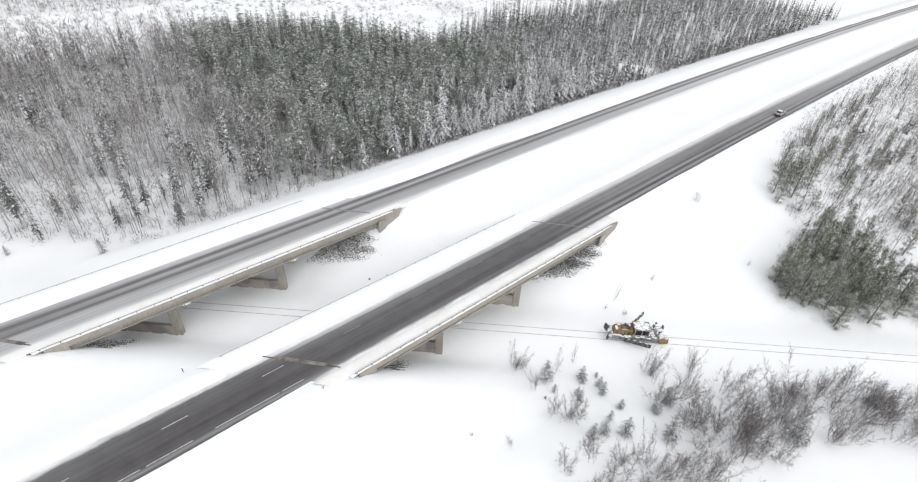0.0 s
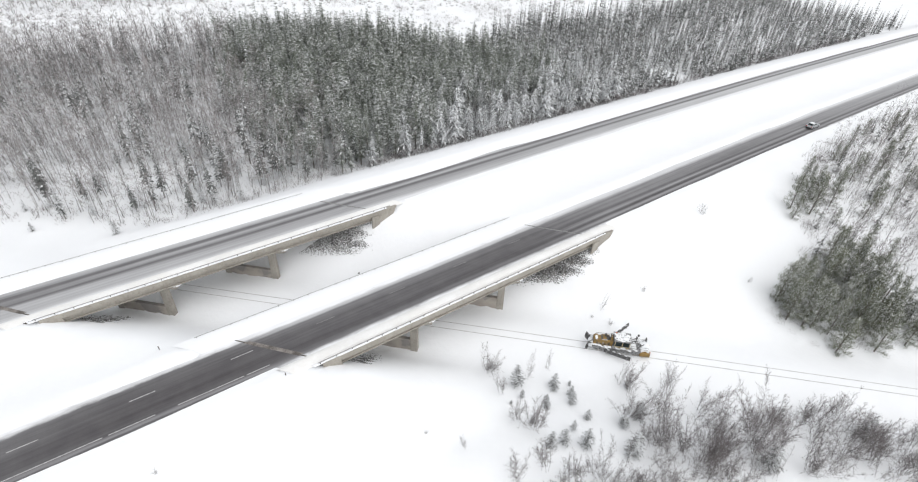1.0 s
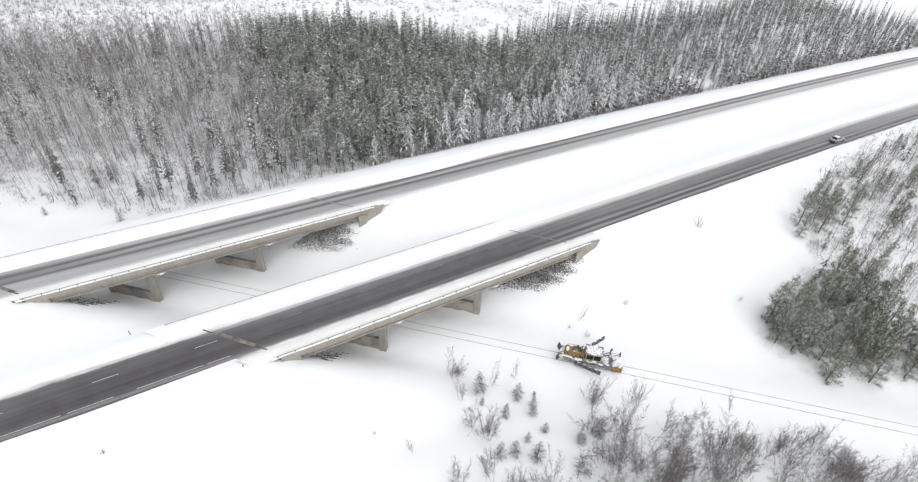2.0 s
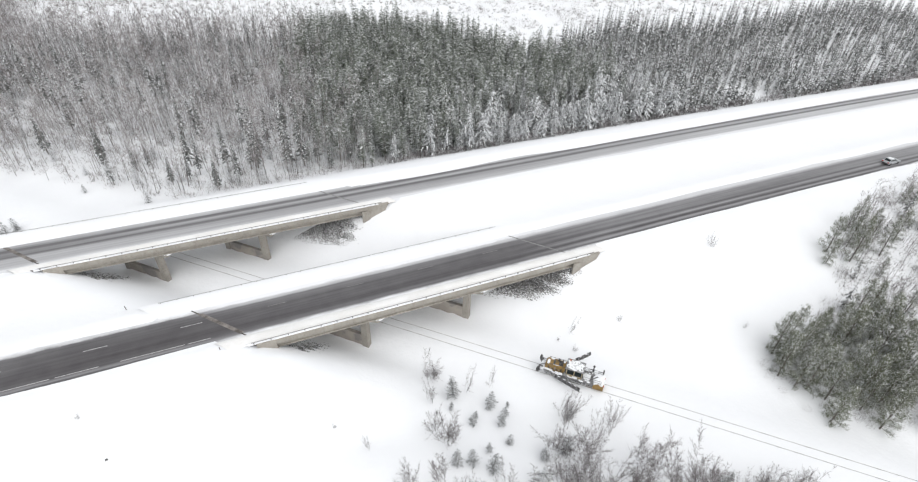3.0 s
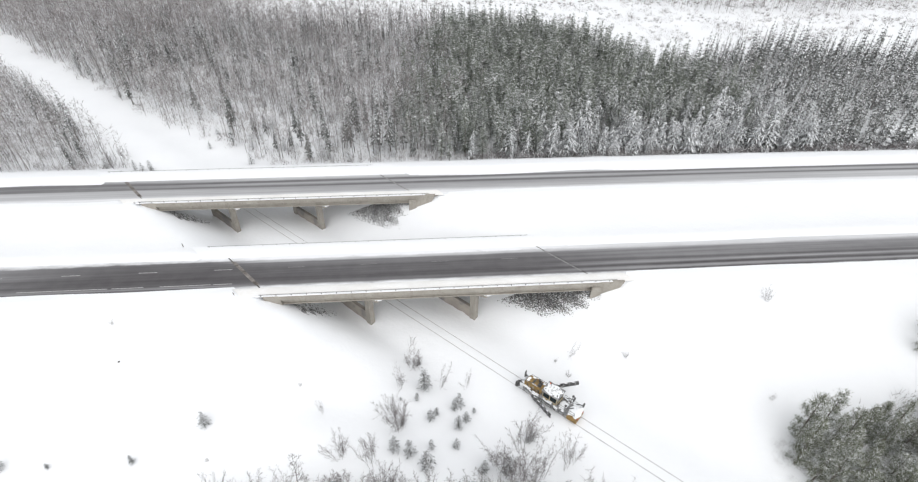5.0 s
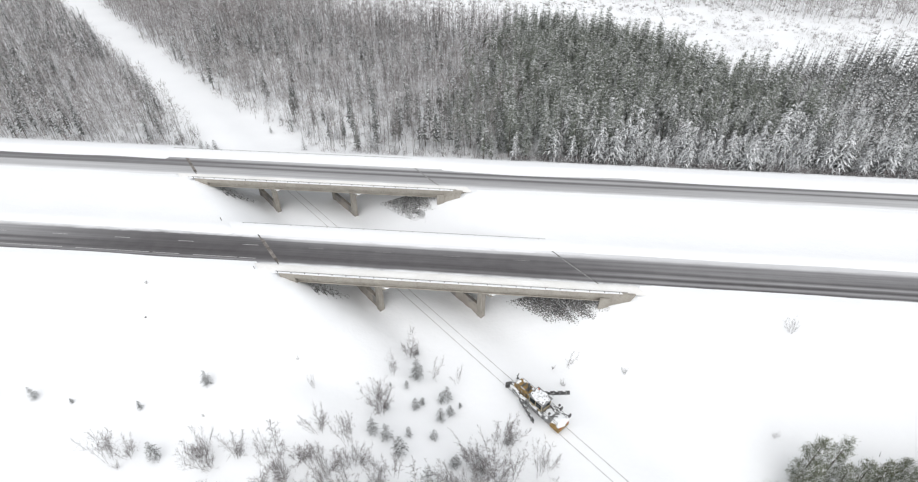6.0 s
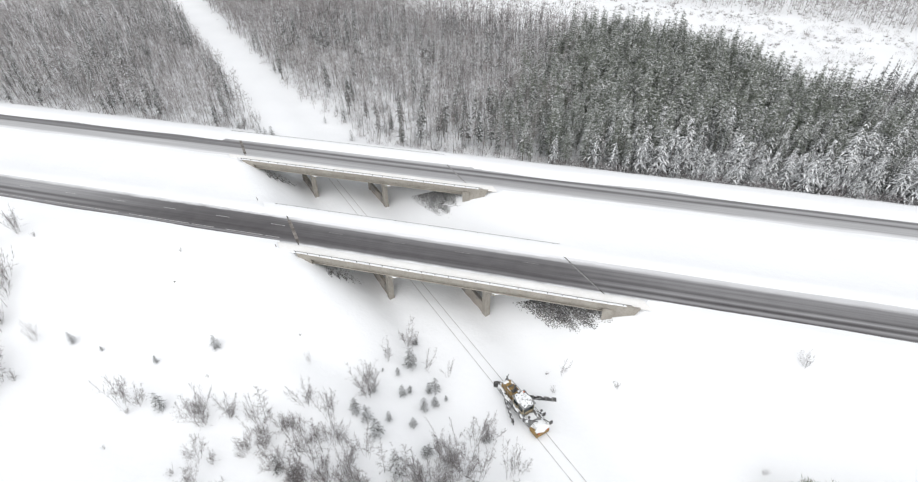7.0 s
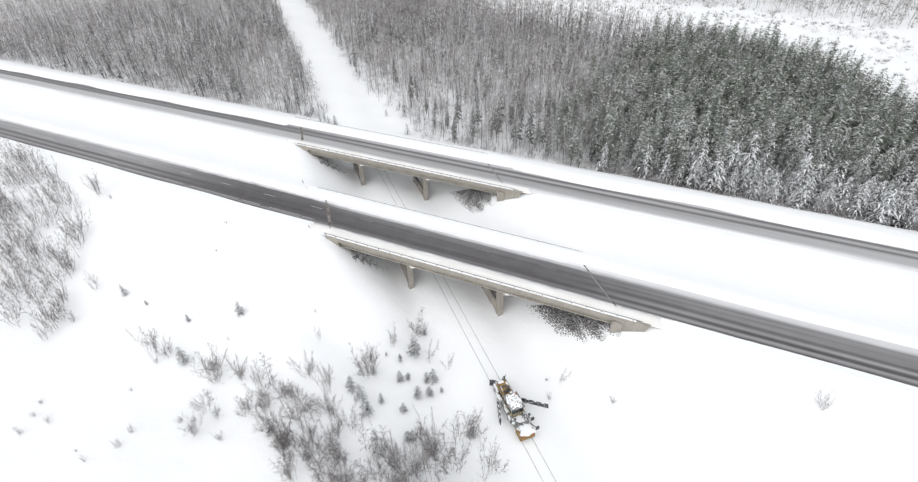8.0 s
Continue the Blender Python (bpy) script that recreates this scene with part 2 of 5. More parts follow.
# ---------------------------------------------------------------- helpers for shapes
def part(name, bm, material, parent=None, label="", smooth=False):
    mesh = bpy.data.meshes.new(name)
    bm.normal_update()
    bm.to_mesh(mesh)
    bm.free()
    mesh.materials.append(material)
    if smooth:
        mesh.polygons.foreach_set("use_smooth", [True] * len(mesh.polygons))
    ob = new(name, mesh)
    if parent is not None:
        ob.parent = parent
    if label:
        ob["label"] = label
    return ob


def thing(name, m, label, category, group="", kind=""):
    ob = new(name)
    ob.empty_display_size = 0.2
    ob.matrix_world = m
    return tagged(ob, label, category, group, kind)


def box(x0, x1, y0, y1, z0, z1, bevel=0.0, bm=None, turn=None):
    bm = bm or bmesh.new()
    m = Matrix.Translation(((x0 + x1) / 2, (y0 + y1) / 2, (z0 + z1) / 2)) @ (turn or Matrix()) @ Matrix.Diagonal((x1 - x0, y1 - y0, z1 - z0, 1))
    g = bmesh.ops.create_cube(bm, size=1.0, matrix=m)
    if bevel:
        edges = list({e for v in g["verts"] for e in v.link_edges})
        bmesh.ops.bevel(bm, geom=edges, offset=bevel, segments=2, affect="EDGES", profile=0.6)
    return bm


def tube(p, q, r, r2=None, n=8, bm=None):
    bm = bm or bmesh.new()
    p, q = Vector(p), Vector(q)
    d = q - p
    m = Matrix.Translation((p + q) / 2) @ d.to_track_quat("Z", "Y").to_matrix().to_4x4()
    bmesh.ops.create_cone(bm, cap_ends=True, segments=n, radius1=r, radius2=r if r2 is None else r2, depth=d.length, matrix=m)
    return bm


def prism(outline, lo, hi, axis="y", bm=None):
    """An outline (pairs) drawn out from lo to hi along an axis."""
    bm = bm or bmesh.new()

    def at(a, b, c):
        return {"y": (a, c, b), "x": (c, a, b), "z": (a, b, c)}[axis]
    one = [bm.verts.new(at(a, b, lo)) for a, b in outline]
    two = [bm.verts.new(at(a, b, hi)) for a, b in outline]
    k = len(outline)
    bm.faces.new(one)
    bm.faces.new(two[::-1])
    for i in range(k):
        bm.faces.new((one[i], two[i], two[(i + 1) % k], one[(i + 1) % k]))
    bmesh.ops.recalc_face_normals(bm, faces=bm.faces)
    return bm


def mesh_of(name, verts, faces, materials, smooth=False, index=None):
    me = bpy.data.meshes.new(name)
    verts, faces = np.asarray(verts, np.float32), np.asarray(faces, np.int32)
    k = faces.shape[1]
    me.vertices.add(len(verts))
    me.vertices.foreach_set("co", verts.ravel())
    me.loops.add(faces.size)
    me.loops.foreach_set("vertex_index", faces.ravel())
    me.polygons.add(len(faces))
    me.polygons.foreach_set("loop_start", np.arange(0, faces.size, k, dtype=np.int32))
    for mt in materials:
        me.materials.append(mt)
    if index is not None:
        me.polygons.foreach_set("material_index", np.asarray(index, np.int32))
    me.polygons.foreach_set("use_smooth", np.full(len(faces), smooth))
    me.update(calc_edges=True)
    return me


# ---------------------------------------------------------------- the lie of the land
ROAD_Z = 10.4
RAIL_SLOPE = -0.993


def rail_y(x):
    return 37.5 + RAIL_SLOPE * (x - 50)


def off_rail(x, y):
    """Metres from the railway's centre line, positive to the north-east."""
    return (y - rail_y(x)) * 0.7096


def bend(x):
    """How far the carriageways swing south, far to the east."""
    e = np.clip((np.asarray(x, float) - 90) / 272, 0, 1.2)
    return -6.5 * e * e - np.clip(np.asarray(x, float) - 416.4, 0, None) * 0.0574


def ease(lo, hi, v):
    s = np.clip((v - lo) / (hi - lo), 0, 1)
    return s * s * (3 - 2 * s)


def waves(x, y, size, seed):
    """Smooth rolling unevenness, between about -1 and 1."""
    r = np.random.RandomState(seed)
    out = 0
    for k in range(5):
        a, ph, s = r.uniform(0, 6.28), r.uniform(0, 6.28), size * r.uniform(0.6, 1.6)
        out = out + np.sin((x * np.cos(a) + y * np.sin(a)) / s * 6.28 + ph + 1.3 * np.sin((x * np.sin(a) - y * np.cos(a)) / s * 4.1 + ph))
    return out / 3.2


def low(a, b, k):
    h = np.clip(0.5 + 0.5 * (b - a) / k, 0, 1)
    return b * (1 - h) + a * h - k * h * (1 - h)


def land(x, y):
    """The snow's height."""
    x, y = np.asarray(x, float), np.asarray(y, float)
    s = y - bend(x)
    d = off_rail(x, y)
    plain = np.where(s > 60, 1.5, 3.2) + 0.25 * waves(x, y, 40, 3)
    top = np.full_like(s, ROAD_Z - 0.04)
    top = top - 0.4 * ease(53.5, 58.5, s) * (1 - ease(63.5, 68.5, s))
    north = ROAD_Z + 0.15 - 0.5 * (s - 84.0)
    south = ROAD_Z + 0.1 - 0.28 * (37.0 - s)
    bank = low(low(top, north, 1.2), south, 1.0)
    # windrows that the plough left beside the asphalt
    ridge = 0.0
    for at, wide, tall in ((41.5, 1.0, 0.22), (52.6, 1.3, 0.32), (69.3, 1.2, 0.22), (81.0, 1.8, 0.5)):
        ridge = ridge + tall * np.exp(-((s - at) / wide) ** 2)
    bank = bank + ridge * (0.85 + 0.35 * waves(x * 0.3, y, 9, 5))
    bank = -low(-bank, -plain, 1.6)
    steep = 0.24 + 0.54 * ease(22, 38, s)
    start = 8.5 - 1.7 * ease(24, 38, s)
    cut = np.where(d < 0, 1.35 + steep * np.clip(-d - start, 0, None), 1.35 + 0.56 * np.clip(d - 7.0, 0, None))
    z = low(bank, cut, 1.0)
    z = -low(-z, -(2.42 - 0.17 * np.clip(np.abs(d) - 1.7, 0, None)), 0.3)
    rough = 1 - ease(37, 40, s) * (1 - ease(84, 87, s)) * ease(ROAD_Z - 1.6, ROAD_Z - 0.7, z)
    z = z + (0.10 * waves(x, y, 13, 11) + 0.05 * waves(x, y, 4.5, 12)) * ease(2, 5, np.abs(d)) * rough
    return z


def lines(parts):
    out = []
    for a, b, step in parts:
        out += list(np.arange(a, b, step))
    return np.array(out + [parts[-1][1]])


def build_ground():
    xs = lines([(-4000, -1000, 600), (-1000, -300, 100), (-300, -110, 8), (-110, 170, 2.0), (170, 480, 6), (480, 1200, 80), (1200, 4000, 700)])
    ys = lines([(-4000, -900, 700), (-900, -120, 90), (-120, -20, 4), (-20, 36, 1.4), (36, 42, 0.75), (42, 50.5, 1.5), (50.5, 56, 0.75), (56, 68, 1.5), (68, 70.5, 0.75), (70.5, 78.5, 1.6), (78.5, 90, 0.9), (90, 130, 2.5), (130, 320, 8), (320, 1000, 90), (1000, 4000, 750)])
    X, Y = np.meshgrid(xs, ys)
    Z = land(X, Y)
    n, m = X.shape
    k = np.arange(n * m).reshape(n, m)
    q = np.stack([k[:-1, :-1], k[:-1, 1:], k[1:, 1:], k[1:, :-1]], -1).reshape(-1, 4)
    me = mesh_of("ground", np.stack([X, Y, Z], -1).reshape(-1, 3), q, [SNOW], True)
    return tagged(new("ground", me), "deep fresh white snow over banks, median and plain", "snow", kind="structure")


build_ground()

# the bridges lie askew: their ends and piers run along the railway
SKEW = 0.86
BRIDGES = ((0.0, 0.0), (-29.6, 29.0))
DECK_W, DECK_E, DECK_S, DECK_N = 22.6, 75.6, 40.0, 54.4


def strip(name, x0, x1, y0, y1, z, material, label, parent=None, skew=(False, False), shift=(0.0, 0.0), kind="structure"):
    """A carriageway surface with metres as its UV; skewed ends where it meets a bridge."""
    cols = np.linspace(0, 1, int(max(6, min(160, (x1 - x0) / 6))))
    rows = np.linspace(y0, y1, 12)
    V, UV = [], []
    for c in cols:
        for y in rows:
            a = x0 - (SKEW * (y - DECK_S - shift[1]) if skew[0] else 0)
            b = x1 - (SKEW * (y - DECK_S - shift[1]) if skew[1] else 0)
            x = a + (b - a) * c
            V.append((x, y + float(bend(x)), z))
            UV.append((x, y))
    n = len(rows)
    F = [(i * n + j, (i + 1) * n + j, (i + 1) * n + j + 1, i * n + j + 1) for i in range(len(cols) - 1) for j in range(n - 1)]
    me = mesh_of(name, V, F, [material])
    layer = me.uv_layers.new(name="UVMap")
    uv = np.array(UV, np.float32)[np.array(F).ravel()]
    layer.data.foreach_set("uv", uv.ravel())
    ob = new(name, me)
    if parent is not None:
        ob.parent = parent
        ob.matrix_parent_inverse = parent.matrix_world.inverted()
    elif kind:
        tagged(ob, label, "road", kind=kind)
    if label and parent is not None:
        ob["label"] = label
    return ob


road_objects = []
for mat, (dx, dy), (y0, y1) in ((ROAD_1, BRIDGES[0], (41.2, 51.9)), (ROAD_2, BRIDGES[1], (70.1, 79.9))):
    sh = (dx, dy)
    w = strip("road", -1200, DECK_W + dx - 0.25, y0, y1, ROAD_Z, mat, "wet dark asphalt with white lines under blown snow", None, (False, True), sh)
    e = strip("road", DECK_E + dx + 0.25, 1200, y0, y1, ROAD_Z, mat, "snow-streaked asphalt with dark wheel tracks", None, (True, False), sh)
    road_objects.append((w, e))


def paint(name, parent, x0, x1, y, wide, z=ROAD_Z + 0.006):
    bm = bmesh.new()
    vs = [bm.verts.new(p) for p in ((x0, y - wide / 2, z), (x1, y - wide / 2, z), (x1, y + wide / 2, z), (x0, y + wide / 2, z))]
    bm.faces.new(vs)
    ob = part(name, bm, PAINT, parent)
    return ob


for k in range(-8, 2):
    paint("lane_dash", road_objects[0][0], -0.4 + 12 * k, 2.5 + 12 * k, 47.75, 0.11)
random.seed(4)
x = -90.0
while x < 14:
    n = random.uniform(4, 14)
    paint("edge_line", road_objects[0][0], x, min(x + n, 15.5), 44.05 + random.uniform(-0.01, 0.01), 0.12)
    x += n + random.choice((0.3, 0.6, 2.5))
for a, b in ((-46, -30), (-27, -18), (-16, -9)):
    paint("edge_line", road_objects[0][0], a, b, 51.15, 0.1)


# ---------------------------------------------------------------- railway
def build_railway():
    ux, uy = -0.7096, 0.7046
    track = thing("railway_track", pose(50, 37.5, 2.42), "single railway track almost buried in snow", "railway", kind="structure")
    for side in (-0.755, 0.755):
        bm = bmesh.new()
        section = [(-0.075, 0), (0.075, 0), (0.075, 0.012), (0.02, 0.04), (0.02, 0.09), (0.028, 0.1), (0.028, 0.125), (-0.028, 0.125), (-0.028, 0.1), (-0.02, 0.09), (-0.02, 0.04), (-0.075, 0.012)]
        rings = []
        for s in np.arange(-110, 75, 10.0):
            c = Vector((ux * s, uy * s, 0)) + Vector((uy, -ux, 0)) * side
            rings.append([bm.verts.new((c.x + uy * a, c.y - ux * a, b - 0.095)) for a, b in section])
        for r1, r2 in zip(rings, rings[1:]):
            for i in range(len(section)):
                bm.faces.new((r1[i], r2[i], r2[(i + 1) % 12], r1[(i + 1) % 12]))
        bmesh.ops.recalc_face_normals(bm, faces=bm.faces)
        part("rail", bm, RUST, track)
    return track


build_railway()


# ---------------------------------------------------------------- bridges
def slanted(x0, x1, y0, y1, z0, z1, bm=None):
    """A block whose two ends run askew with the bridge, in the bridge's own measure."""
    bm = bm or bmesh.new()
    v = []
    for z in (z0, z1):
        for x, y in ((x0, y0), (x1, y0), (x1, y1), (x0, y1)):
            v.append(bm.verts.new((x - SKEW * (y - DECK_S), y, z)))
    for f in ((0, 1, 2, 3), (7, 6, 5, 4), (0, 4, 5, 1), (1, 5, 6, 2), (2, 6, 7, 3), (3, 7, 4, 0)):
        bm.faces.new([v[i] for i in f])
    bmesh.ops.recalc_face_normals(bm, faces=bm.faces)
    return bm


def snow_bed(x0, x1, y0, y1, z, tall, seed, nx=120, ny=6, material=None):
    """A bed of snow on the deck, with an uneven top that thins out to its edges."""
    xs, ys = np.linspace(x0, x1, nx), np.linspace(y0, y1, ny)
    V = []
    for x in xs:
        for j, y in enumerate(ys):
            f = math.sin(math.pi * (j + 0.35) / (ny - 0.3)) ** 0.6
            h = tall * f * (0.75 + 0.35 * float(waves(x * 0.6, y, 6, seed))) if 0 < j < ny - 1 else 0.0
            V.append((x - SKEW * (y - DECK_S), y, z + max(h, 0.0)))
    F = [(i * ny + j, (i + 1) * ny + j, (i + 1) * ny + j + 1, i * ny + j + 1) for i in range(nx - 1) for j in range(ny - 1)]
    return mesh_of("snow_bed", V, F, [material or SNOW], True)


def hang(ob, parent):
    ob.parent = parent
    return ob


def column(x, y, z0, z1, sx, sy, angle):
    bm = box(-sx / 2, sx / 2, -sy / 2, sy / 2, z0, z1, 0.06)
    bmesh.ops.transform(bm, matrix=Matrix.Translation((x, y, 0)) @ pose(0, 0, 0, 0, 0, angle), verts=bm.verts)
    return bm


def build_bridge(dx, dy, label):
    br = thing("road_bridge", pose(dx, dy, 0), label, "bridge", "twin road bridges")
    W, E, S, N = DECK_W, DECK_E, DECK_S, DECK_N
    top = ROAD_Z
    part("deck_slab", slanted(W, E, S + 0.55, N - 0.55, top - 0.3, top - 0.02), CONCRETE, br)
    for y0, y1, up in ((S, S + 0.55, 0.42), (N - 0.55, N, 0.02)):
        part("kerb", slanted(W - 0.7, E + 2.4, y0, y1, top - 0.42, top + up), CONCRETE, br, "pale cast concrete kerb beam")
    for y in (S + 0.35, S + 3.4, S + 6.5, S + 9.6, N - 0.85):
        web = slanted(W + 0.2, E - 0.2, y + 0.24, y + 0.5, top - 1.36, top - 0.3)
        part("girder", slanted(W + 0.2, E - 0.2, y + 0.05, y + 0.69, top - 1.58, top - 1.36, web), CONCRETE, br, "concrete girder with a wider foot")
    # thin steel rail on posts along both kerbs
    for y, z in ((S + 0.16, top + 0.42), (N - 0.2, top + 0.06)):
        up = 0.34 if y < S + 1 else 0.15
        x0 = W - 1.8 - SKEW * (y - S)
        x1 = E + 1.9 - SKEW * (y - S)
        rail = part("hand_rail", tube((x0, y, z + up), (x1, y, z + up), 0.05 if y < S + 1 else 0.032, n=6), STEEL, br, "thin grey steel tube rail")
        k = x0 + 0.3
        while k < x1:
            part("rail_post", box(k - 0.04, k + 0.04, y - 0.05, y + 0.05, z - 0.02, z + up - 0.01), BLACK if y < S + 1 else STEEL, rail)
            k += 2.3
    # wearing surface and the beds of snow that lie beside it
    if dy == 0:
        y0, y1, m = 41.2, 51.9, ROAD_1
    else:
        y0, y1, m = 70.1, 79.9, ROAD_2
    strip("wearing_course", W + dx, E + dx, y0, y1, top, m, "dark asphalt swept by the wind", br, (True, True), (dx, dy), kind="")
    for name, a, b, tall in (("snow_bank", S + 0.56, y0 - dy + 1.6, 0.42), ("snow_bank", y1 - dy - 1.0, N + 0.1, 0.2)):
        hang(new(name, snow_bed(W - 4.5, E + 5.5, a, b, top + 0.004, tall, 7 + int(tall * 10), material=SLUSH if tall > 0.3 else SNOW)), br)["label"] = "ploughed snow against the kerb"
    for k in range(-3, 5):
        if dy == 0 and W - 4 < 11.6 + 12 * k < E - 14:
            part("lane_dash", box(11.6 + 12 * k, 14.4 + 12 * k, 47.71, 47.79, top + 0.004, top + 0.007), FAINT_PAINT, br)
    for a, b in ((S + 0.02, S + 0.53),):
        hang(new("snow_cap", snow_bed(W - 2.4, E + 1.2, a, b, top + 0.42, 0.13, 23, 150, 5)), br)
    # expansion joints
    for x in (W, E):
        half = 0.38 if x == W else 0.16
        part("expansion_joint", slanted(x - half, x + half, S + 3.5, N - 4.7, top + 0.003, top + 0.012), JOINT if x == W else FAINT_PAINT, br, "gritty expansion joint dusted with snow")
    # piers: two columns, a crash wall between them and a cap with tapered ends
    for px in (36.9, 54.5):
        pier = part("pier_cap", pier_cap(px), CONCRETE, br)
        c, s = -0.70, 0.714
        for back in (0.0, 9.2):
            cx, cy = px + c * back, 42.7 + s * back
            part("column", column(cx, cy, -0.6, top - 2.66, 1.15, 0.95, -45.5), CONCRETE, pier)
        x0, y0_ = px + c * 0.5, 42.7 + s * 0.5
        bm = box(0, 8.2, -0.3, 0.3, 0.2, 4.0 if dy == 0 else 3.55, 0.05)
        bmesh.ops.transform(bm, matrix=pose(x0, y0_, 0, 0, 0, 134.5), verts=bm.verts)
        part("crash_wall", bm, DAMP, pier, "low concrete wall with dark damp patches")
        bm = bmesh.new()
        bmesh.ops.create_icosphere(bm, subdivisions=2, radius=1.0, matrix=Matrix.Translation((px + 1.9, 40.75, top - 1.7)) @ Matrix.Diagonal((0.75, 0.5, 0.2, 1)))
        part("snow_cap", bm, SNOW, pier, smooth=True)
    # abutments with their wing walls
    for x, sign in ((W, -1), (E, 1)):
        a, b = (x - 1.1, x + 0.5) if sign < 0 else (x - 0.5, x + 1.1)
        a2, b2 = (x - 5.5, x - 1.1) if sign < 0 else (x + 1.1, x + 5.5)
        part("approach_slab", slanted(a2, b2, S + 1.0, N - 1.0, top - 2.6, top - 0.05), CONCRETE, br)
        part("abutment", slanted(a, b, S + 0.15, N - 0.15, top - 3.4, top - 0.45), CONCRETE, br)
        for y0_, y1_ in ((S - 0.02, S + 0.4), (N - 0.4, N + 0.02)):
            o = SKEW * (y0_ - S)
            up = 0.44 if y0_ < S + 1 else -0.1
            outline = [(x - o - 1.6 * sign, top - 3.0), (x - o + 0.1 * sign, top - 3.0), (x - o + (2.3 if sign > 0 else 1.2) * sign, top - 1.3), (x - o + (3.1 if sign > 0 else 1.4) * sign, top + up), (x - o - 1.0 * sign, top + up)]
            if sign > 0 and y0_ < S + 1:
                part("end_block", box(x - 2.3, x - 0.7, y0_ - 0.2, y0_ + 0.1, top - 3.1, top - 0.5, 0.04), CONCRETE, br)
            part("wing_wall", prism(outline, y0_, y1_), CONCRETE, br, "tapered concrete wing wall")
    return br


def pier_cap(px):
    """A beam along the pier, thinner towards its two ends."""
    bm = bmesh.new()
    top, c, s = ROAD_Z - 1.62, -0.70, 0.714
    v = []
    for along, deep in ((-2.9, 0.5), (-0.8, 1.07), (10.2, 1.07), (12.2, 0.5)):
        for side, z in ((-0.55, top), (0.55, top), (0.55, top - deep), (-0.55, top - deep)):
            v.append(bm.verts.new((px + c * along + s * side, 42.7 + s * along - c * side, z)))
    for k in range(3):
        for i in range(4):
            bm.faces.new((v[4 * k + i], v[4 * k + 4 + i], v[4 * k + 4 + (i + 1) % 4], v[4 * k + (i + 1) % 4]))
    bm.faces.new(v[:4])
    bm.faces.new(v[12:][::-1])
    bmesh.ops.recalc_face_normals(bm, faces=bm.faces)
    return bm


build_bridge(*BRIDGES[0], "long low concrete road bridge over the railway, snow on its kerbs")
build_bridge(*BRIDGES[1], "twin concrete road bridge with snow-streaked deck over the railway")


def rock_shape(r):
    """A small angular stone with a ridged top, sunk in the slope."""
    v = np.array([(1, 0, -0.3), (-1, 0, -0.3), (0, 1, -0.3), (0, -1, -0.3), (0.1, 0.3, 0.8), (-0.1, -0.3, 0.7)], float)
    v = v * r.uniform(0.6, 1.15, (6, 3))
    f = np.array([(0, 2, 4), (2, 1, 4), (4, 1, 5), (1, 3, 5), (3, 0, 5), (5, 0, 4)])
    return v, f


def riprap(name, place_of, count, size, seed, label):
    r = np.random.RandomState(seed)
    V, F, n = [], [], 0
    while len(V) < count:
        x, y, keep = place_of(r)
        if r.uniform() > keep:
            continue
        v, f = rock_shape(r)
        v = v * size * r.uniform(0.5, 1.35)
        a = r.uniform(0, 6.28)
        v = np.stack([v[:, 0] * math.cos(a) - v[:, 1] * math.sin(a), v[:, 0] * math.sin(a) + v[:, 1] * math.cos(a), v[:, 2] * 0.8], 1)
        V.append(v + np.array([x, y, float(land(x, y)) + size * 0.25]))
        F.append(f + n)
        n += 6
    me = mesh_of(name, np.concatenate(V), np.concatenate(F), [ROCK])
    return tagged(new(name, me), label, "riprap", kind="stuff")


def slope_east(dx, dy, start):
    """Under the east end of a bridge: wind keeps the stones bare there, and they thin out downhill."""
    def at(r):
        along, d = r.uniform(-4.0, 4.6), r.uniform(10.0 + start, 20.4)
        y = DECK_S + dy + along
        x = 50 - (y - 37.5 - d / 0.7096) / 0.993
        if dy == 0:
            skirt = float(np.interp(d, [11.5, 12.5, 14.0, 16.5, 18.5, 20.0], [-2.2, 0.2, 1.3, 1.3, 0.4, -0.4]))
        else:
            skirt = float(np.interp(d, [11.4, 12.6, 13.8, 15.6, 18.2, 19.6], [-1.4, 1.9, 3.0, 1.3, -0.7, -1.8]))
        edge = along - 0.3 + skirt + 0.5 * math.sin(d * 3.1) + r.normal(0, 0.35)
        keep = min(1.0, max(0.0, 0.15 + 0.42 * edge)) if edge > -0.5 else 0.0
        keep *= ease(10.2 + start, 12.8 + start, d + r.normal(0, 0.5)) * (1 - ease(18.6, 20.4, d + r.normal(0, 0.5)))
        return x, y, keep
    return at


def slope_west(dx, dy):
    def at(r):
        along, d = r.uniform(-1.0, 7.0), -r.uniform(8.6, 14.8)
        y = DECK_S + dy + along
        x = 50 - (y - 37.5 - d / 0.7096) / 0.993
        off = along - 0.2 - 0.7 * (14.6 + d) + 0.5 * math.sin(d * 5.1)
        keep = (math.exp(-(off / 0.55) ** 2) + 0.3 * math.exp(-((off - 1.6) / 0.6) ** 2)) * ease(8.6, 13.5, -d + r.normal(0, 0.6))
        return x, y, keep
    return at


